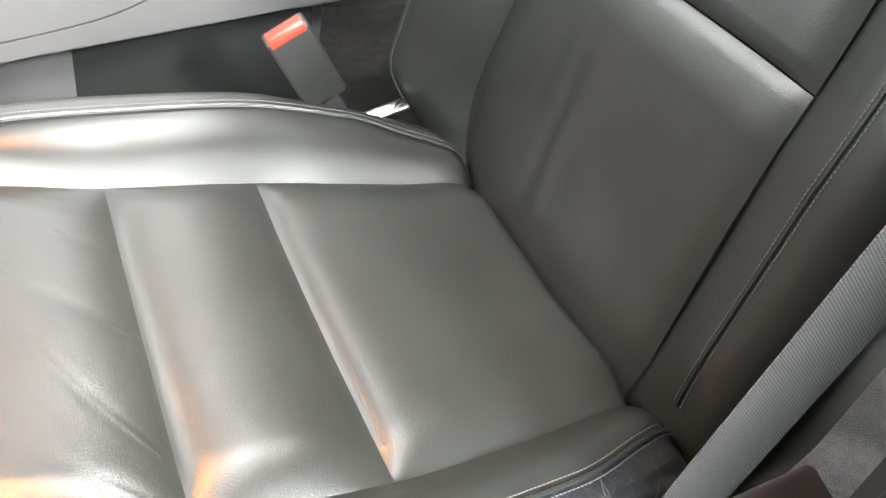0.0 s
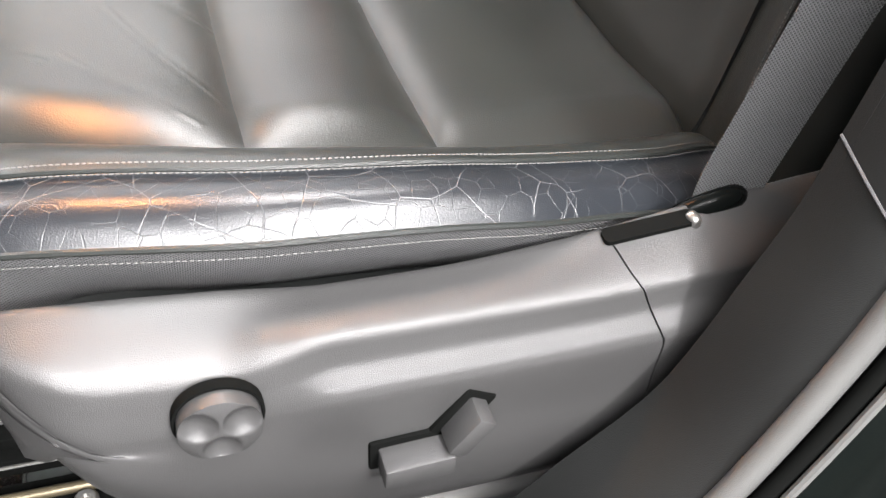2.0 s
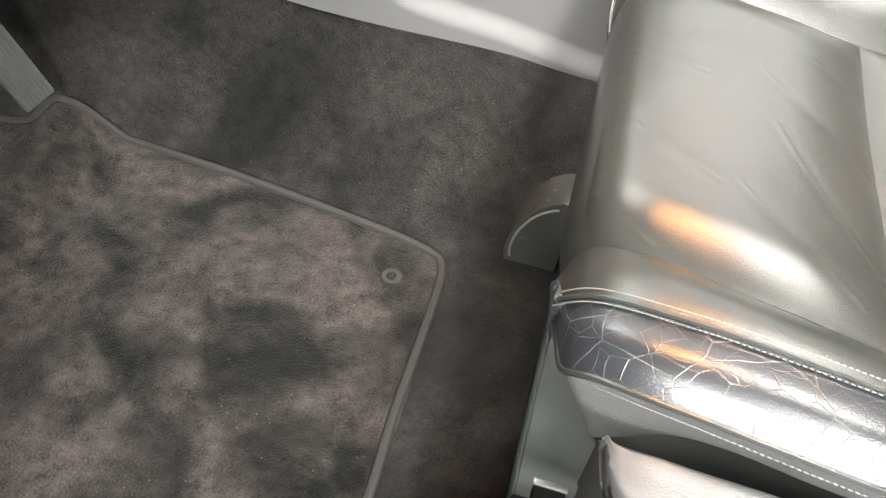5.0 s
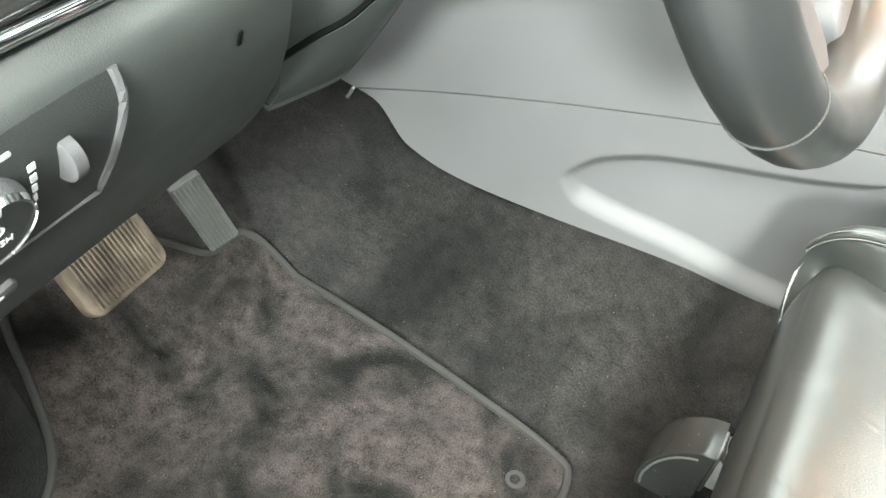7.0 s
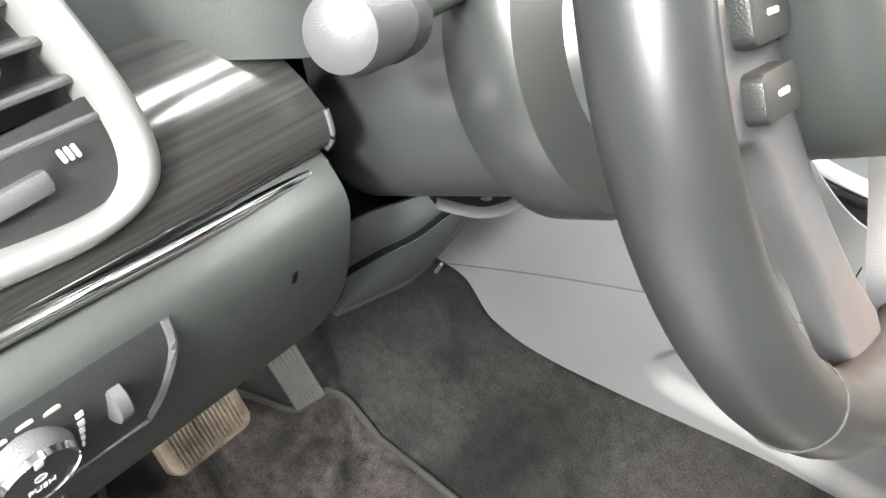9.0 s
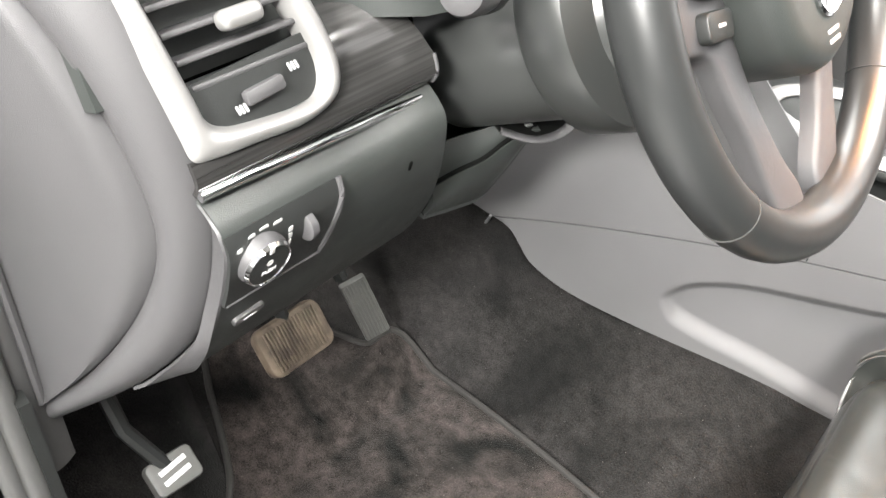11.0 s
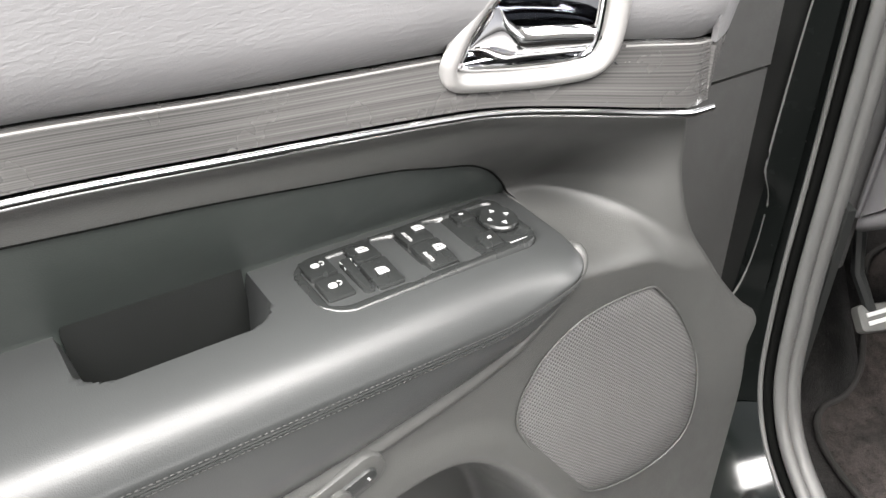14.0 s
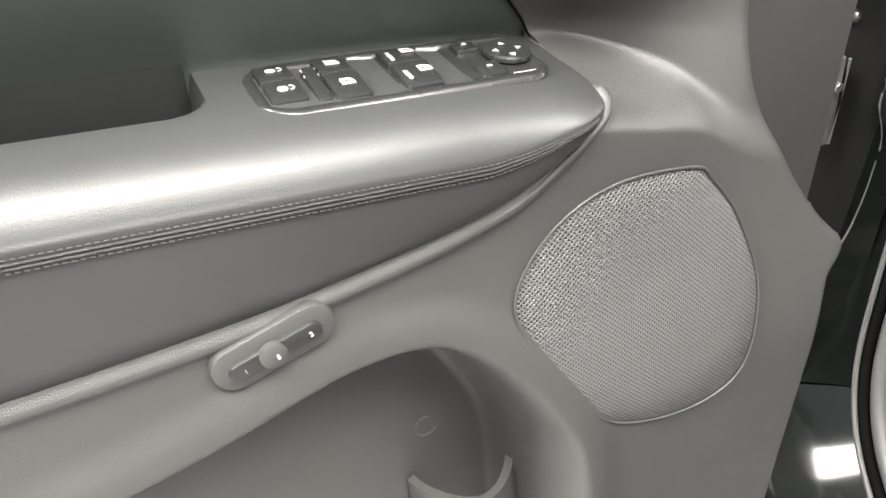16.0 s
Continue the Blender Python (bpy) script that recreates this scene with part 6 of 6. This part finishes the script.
def armrest(u, v):
    s = 0.282 + 0.745 * u**1.3
    g = min(1.0, (s - 0.282) / 0.030)
    grow = math.sqrt(max(0.0, 1 - (1 - g) ** 2))
    top, low = tab(s, ARM_TOP), tab(s, COVER_Z)
    k = min(1.0, (top - low) / 0.07)
    mid = top - 0.031 * k
    sec = [(-0.045, top + 0.001), (-0.022, top + 0.0005), (0.004, top), (0.024, top), (0.041, top - 0.003 * k), (0.053, top - 0.011 * k), (0.061, top - 0.022 * k), (0.0635, mid), (0.0625, mid - (mid - low) * 0.4), (0.058, mid - (mid - low) * 0.75), (0.048, low)]
    p = smooth_path([(a, b, 0) for a, b in sec], 101)[int(round(v * 100))]
    d, z = p.x, p.y
    qs, qd = abs(s - 0.556) - 0.036, abs(d + 0.052) - 0.038
    out = math.hypot(max(qs, 0.0), max(qd, 0.0)) + min(max(qs, qd), 0.0) - 0.020
    notch = sstep(0.004, -0.013, out)
    z -= 0.125 * notch
    return door_point(s, -0.045 + (d + 0.045) * (0.72 + 0.28 * grow), z - 0.004 * (1 - grow))


part("armrest", surf(armrest, 220, 101, 0.005), ARM_VINYL, door, "black padded vinyl armrest with a pull cup")

# thin dark plate before the insert, coloured like the shade deep in the cup
CUP_WALL = frame_at(door_point(0.556, -0.0405, 0.745), tuple(DU), tuple(DN))
part("cup_shade_plate", plate(round_rect(0.112, 0.125, 0.030, 8), 0.002, CUP_WALL @ pose(0, -0.010, 0), 0.0008), CUP_SHADE, door, "thin near-black plate for the shade in the pull cup")


def arm_stitch(off):
    out = []
    for i in range(140):
        s = 0.298 + 0.72 * i / 139
        top, low = tab(s, ARM_TOP), tab(s, COVER_Z)
        k = min(1.0, (top - low) / 0.07)
        g = min(1.0, (s - 0.282) / 0.030)
        grow = math.sqrt(max(0.0, 1 - (1 - g) ** 2))
        out.append(door_point(s, -0.045 + 0.1085 * (0.72 + 0.28 * grow) + 0.0018, top - 0.031 * k + off * k - 0.004 * (1 - grow)))
    return out


for off in (0.0012, -0.0012):
    part("stitch_groove", ring_sweep(arm_stitch(off), circle(0.0008, 6)), PLASTIC_DARK, door)

lip = smooth_path([door_point(*p) for p in ((0.2825, 0.030, 0.750), (0.2815, 0.040, 0.746), (0.283, 0.046, 0.741), (0.288, 0.050, 0.736), (0.299, 0.0515, 0.728), (0.312, 0.0515, 0.718), (0.349, 0.0505, 0.696), (0.421, 0.050, 0.680), (0.521, 0.049, 0.669), (0.632, 0.048, 0.666), (0.80, 0.048, 0.666), (1.0, 0.048, 0.666))], 120)
part("armrest_lip", ring_sweep(lip, lambda u: circle((0.0052 - 0.0028 * sstep(0.05, 0.3, u)) * (0.25 + 0.75 * sstep(0.0, 0.06, u)), 10)), DOOR_MID, door, "rounded grey lip under the armrest")

# window switches
bz = frame_at(door_point(0.379, -0.0206, 0.7665), tuple(-DU - Vector((0, 0, 0.085))), tuple(Vector((0, 0, 1)) - DU * 0.085 + DN * 0.02)) @ Matrix.Diagonal((1.1, 1.2, 1.0, 1.0))
def switch_plate(u, v):
    """The panel, with two sloped finger pits beside the window keys."""
    x = -0.088 + 0.157 * u
    a, b = x + 0.088, 0.069 - x
    cut = 0.0
    for e, r in ((a, 0.020), (b, 0.015)):
        if e < r:
            cut = max(cut, r - math.sqrt(max(0.0, r * r - (r - e) ** 2)))
    y0, y1 = -0.0405 + cut, 0.0145 - cut
    y = y0 + (y1 - y0) * v
    e = min(a, b, (y - y0) + 0.0001, (y1 - y) + 0.0001)
    z = 0.0042 * min(1.0, max(0.0, e) / 0.0025) ** 0.5 - 0.0022 * sstep(0.0055, 0.008, e)
    for x0 in (-0.031, 0.008):
        w = (x - x0) / 0.016
        if 0 <= w <= 1:
            z -= 0.006 * min(1.0, w / 0.12) * (1 - w) ** 0.8 * sstep(-0.036, -0.032, y) * sstep(0.011, 0.007, y)
    return bz @ Vector((x, y, z))


switch = part("switch_panel", surf(switch_plate, 150, 70, 0.004), SWITCH, door, "dark grey window switch panel with a raised rim")
SW_KEYS = [(-0.071, 0.001, 0.018, 0.018), (-0.071, -0.019, 0.018, 0.018), (-0.0545, -0.016, 0.007, 0.030), (-0.0405, 0.001, 0.018, 0.018), (-0.0405, -0.021, 0.018, 0.023), (-0.003, 0.001, 0.020, 0.018), (-0.003, -0.021, 0.020, 0.023), (0.0365, 0.003, 0.014, 0.011), (0.0365, -0.025, 0.014, 0.013)]
for x, y, w, h in SW_KEYS:
    tilt = 7 if y < -0.01 else -3
    part("rocker", plate(round_rect(w, h, 0.002), 0.006, bz @ pose(x, y, 0.0058 if abs(w - 0.014) > 1e-6 else 0.0045, tilt), 0.0012), SWITCH, switch)
part("mirror_pad", lathe([(0.0130, 0), (0.0130, 0.0022), (0.0118, 0.0034), (0.006, 0.0022), (0.001, 0.0018)], bz @ pose(0.0545, -0.011, 0.0035), 32), SWITCH, switch, "round mirror adjuster")
for x, y, w in ((0.050, 0.0095, 0.022), (0.054, -0.034, 0.018)):
    part("panel_line", rbox(w, 0.0007, 0.0004, bz @ pose(x, y, 0.0038), 0.0001), MARK, switch)

# speaker
SPK = [(0.214, 0.684), (0.274, 0.689), (0.317, 0.670), (0.344, 0.632), (0.338, 0.594), (0.303, 0.533), (0.265, 0.493), (0.200, 0.477), (0.154, 0.497), (0.145, 0.567), (0.168, 0.631), (0.195, 0.669)]
spk_ring = smooth_path([(a, b, 0) for a, b in SPK], 96, True)


def spk_d(s, z):
    return 0.048 + 0.022 * sstep(0.68, 0.48, z) + 0.0005


def speaker(u, v):
    p = spk_ring[int(round(u * 96)) % 96]
    s, z = 0.24 + (p.x - 0.24) * v, 0.585 + (p.y - 0.585) * v
    return door_point(s, spk_d(s, z) + 0.006 * (1 - v**6), z)


grille = part("speaker_grille", surf(speaker, 97, 24, -0.003), GRILLE, door, "woven grey speaker grille")
part("grille_rim", ring_sweep([door_point(0.24 + (p.x - 0.24) * 1.01, spk_d(p.x, p.y) + 0.0015, 0.585 + (p.y - 0.585) * 1.01) for p in spk_ring], circle(0.0010, 6), True, tuple(DN)), DOOR_MID, grille)

# memory keys
mem_m = frame_at(door_point(0.498, 0.0565, 0.657), tuple(-DU + Vector((0, 0, 0.28))), tuple(DN))
mem = part("memory_panel", plate(round_rect(0.074, 0.030, 0.0135), 0.010, mem_m, 0.003), DOOR_MID, door, "grey memory switch panel")
part("memory_keys", plate(round_rect(0.056, 0.013, 0.006), 0.004, mem_m @ pose(0, -0.001, 0.003), 0.002), PLASTIC_DARK, mem)
part("set_key", lathe([(0.008, 0), (0.008, 0.004), (0.006, 0.005), (0.001, 0.005)], mem_m @ pose(-0.002, 0, 0.001), 20), DOOR_MID, mem)

# pull handle
hnd_in = [Vector((a, b, 0)) for a, b in HND_IN]


HND_PATH = smooth_path([(p.x, p.y, 0) for p in hnd_in], 120, True)


def handle_bezel(u, v):
    k = int(round(u * 120)) % 120
    a = HND_PATH[k]
    t = HND_PATH[(k + 2) % 120] - HND_PATH[k - 2]
    n = Vector((t.y, -t.x, 0)).normalized()
    if n.dot(a - Vector((0.305, 0.915, 0))) < 0:
        n = -n
    p = a + n * 0.0142 * v
    return door_point(p.x, bow(p.x) + 0.005 + 0.007 * math.sin(v * math.pi) ** 0.6 - 0.008 * (1 - v) ** 5, p.y)


part("handle_bezel", surf(handle_bezel, 121, 10, 0.003), SILVER, door, "satin silver handle bezel")
cup = part("handle_cup", surf(lambda u, v: door_point(0.252 + 0.116 * u, bow(0.25 + 0.11 * u) - 0.028 + 0.02 * (2 * u - 1) ** 4 + 0.014 * (2 * v - 1) ** 6, 0.880 + 0.07 * v), 20, 20, -0.003), CHROME_DARK, door, "mirror-dark handle cup")
def pull_blade(u, v):
    """A broad polished blade, hung at the hinge side, with a raised tab at its free end."""
    s = 0.2615 + 0.089 * u
    top = tab(s, [(0.26, 0.906), (0.291, 0.910), (0.312, 0.913), (0.320, 0.919), (0.326, 0.927), (0.333, 0.922), (0.351, 0.902)])
    low = tab(s, [(0.26, 0.888), (0.295, 0.890), (0.326, 0.893), (0.351, 0.8975)])
    return door_point(s, bow(s) - 0.006 + 0.010 * math.sin(math.pi * (0.10 + 0.75 * v)) - 0.012 * sstep(0.316, 0.350, s), low + (top - low) * v)


part("pull_lever", surf(pull_blade, 50, 16, -0.003), CHROME, door, "broad chrome pull lever")
part("cup_ring", ring_sweep([door_point(p.x, bow(p.x) + 0.003, p.y) for p in smooth_path([(0.305 + (p.x - 0.305) * 0.97, 0.915 + (p.y - 0.915) * 0.97, 0) for p in hnd_in], 90, True)], circle(0.0022, 8), True, tuple(DN)), CHROME, door, "thin chrome ring")
part("shell", rbox(0.98, 0.09, 1.0, frame_at(door_point(0.56, -0.095, 0.62), tuple(DU), (0, 0, 1)), 0.02), BLACK_PAINT, door, "glossy black painted door shell")

# marks on the keys
def window_sign(x, y, z, tilt):
    """A small window glyph: a rounded pane with a slit."""
    outline = [(-0.0045, -0.003), (0.0045, -0.003), (0.0045, 0.0), (0.003, 0.0026), (0.0005, 0.0034), (-0.0045, 0.0034)]
    m = bz @ pose(x, y, z, tilt) @ Matrix.Diagonal((0.8, 0.8, 1.0, 1.0))
    sign = part("window_sign", plate(outline, 0.0004, m), MARK, switch)
    part("slit", rbox(0.006, 0.0009, 0.0003, m @ pose(0, 0, 0.0002), 0.0001), PLASTIC_DARK, sign)


for x, y, tilt in ((-0.040, 0.002, -3), (-0.040, -0.020, 7), (0.0025, 0.004, -3), (0.0025, -0.018, 7)):
    window_sign(x, y, 0.0064, tilt)
for y, tilt in ((-0.001, -3), (-0.023, 7)):
    part("key_word", lettering("AUTO", 0.0034, bz @ pose(-0.0092, y, 0.0064, tilt, 0, -90)), MARK, switch)
for x, y, tilt in ((-0.071, 0.002, -3), (-0.071, -0.018, 7)):
    lock = part("lock_sign", plate(round_rect(0.0052, 0.0040, 0.0018), 0.0004, bz @ pose(x - 0.001, y, 0.0064, tilt)), MARK, switch)
    part("lock_bow", tube([tuple(bz @ pose(x + 0.003, y + 0.0004, 0.0063, tilt) @ Vector((0.0018 * math.cos(a), 0.0016 * math.sin(a), 0))) for a in [-1.8 + 0.4 * k for k in range(10)]], 0.0004, 5), MARK, lock)
part("crossed_window_sign", plate([(-0.004, -0.0035), (0.0, -0.002), (0.004, -0.0035), (0.003, 0.0), (0.004, 0.0035), (0.0, 0.002), (-0.004, 0.0035), (-0.003, 0.0)], 0.0004, bz @ pose(-0.0545, -0.006, 0.0064, 7)), MARK, switch)
for x, y in ((0.0365, 0.004), (0.0365, -0.024)):
    part("key_sign", plate(round_rect(0.003, 0.002, 0.0006), 0.0004, bz @ pose(x, y, 0.0052)), MARK, switch)
for k in range(4):
    a = k * math.pi / 2
    part("arrow", plate([(0.0022, 0), (-0.0012, 0.0019), (-0.0012, -0.0019)], 0.0004, bz @ pose(0.0545 + 0.0068 * math.cos(a), -0.011 + 0.0068 * math.sin(a), 0.0066, 0, 0, math.degrees(a))), MARK, switch)
for x, word in ((-0.019, "1"), (0.0, "S"), (0.021, "2")):
    part("key_word", lettering(word, 0.0046, mem_m @ pose(x, -0.001, 0.0062 if word == "S" else 0.0034)), MARK, mem)
# bottle sign and the bottle holder's wall in the pocket
sign_m = frame_at(door_point(0.389, -0.005, 0.478), tuple(-DU), tuple(DN))
part("bottle_sign", tube([tuple(sign_m @ Vector((0.009 * math.cos(a), 0.010 * math.sin(a), 0))) for a in [0.9 + 0.5 * k for k in range(11)]], 0.0008, 5), DOOR_MID, door, "moulded bottle sign")
part("bottle_holder", surf(lambda u, v: door_point(0.296 + 0.098 * u + 0.010 * v, -0.020 + 0.060 * math.sin(u * math.pi) ** 0.7 * (1 - 0.2 * v), 0.26 + 0.145 * v), 24, 12, -0.007), DOOR_MID, door, "curved grey bottle holder wall")
for k in range(2):
    tagged(part("stitching", dashes([tuple(p) for p in arm_stitch(0.0036 if k == 0 else -0.0036)], 190, 0.0026, 0.0005), THREAD_DARK, door), kind="stuff")
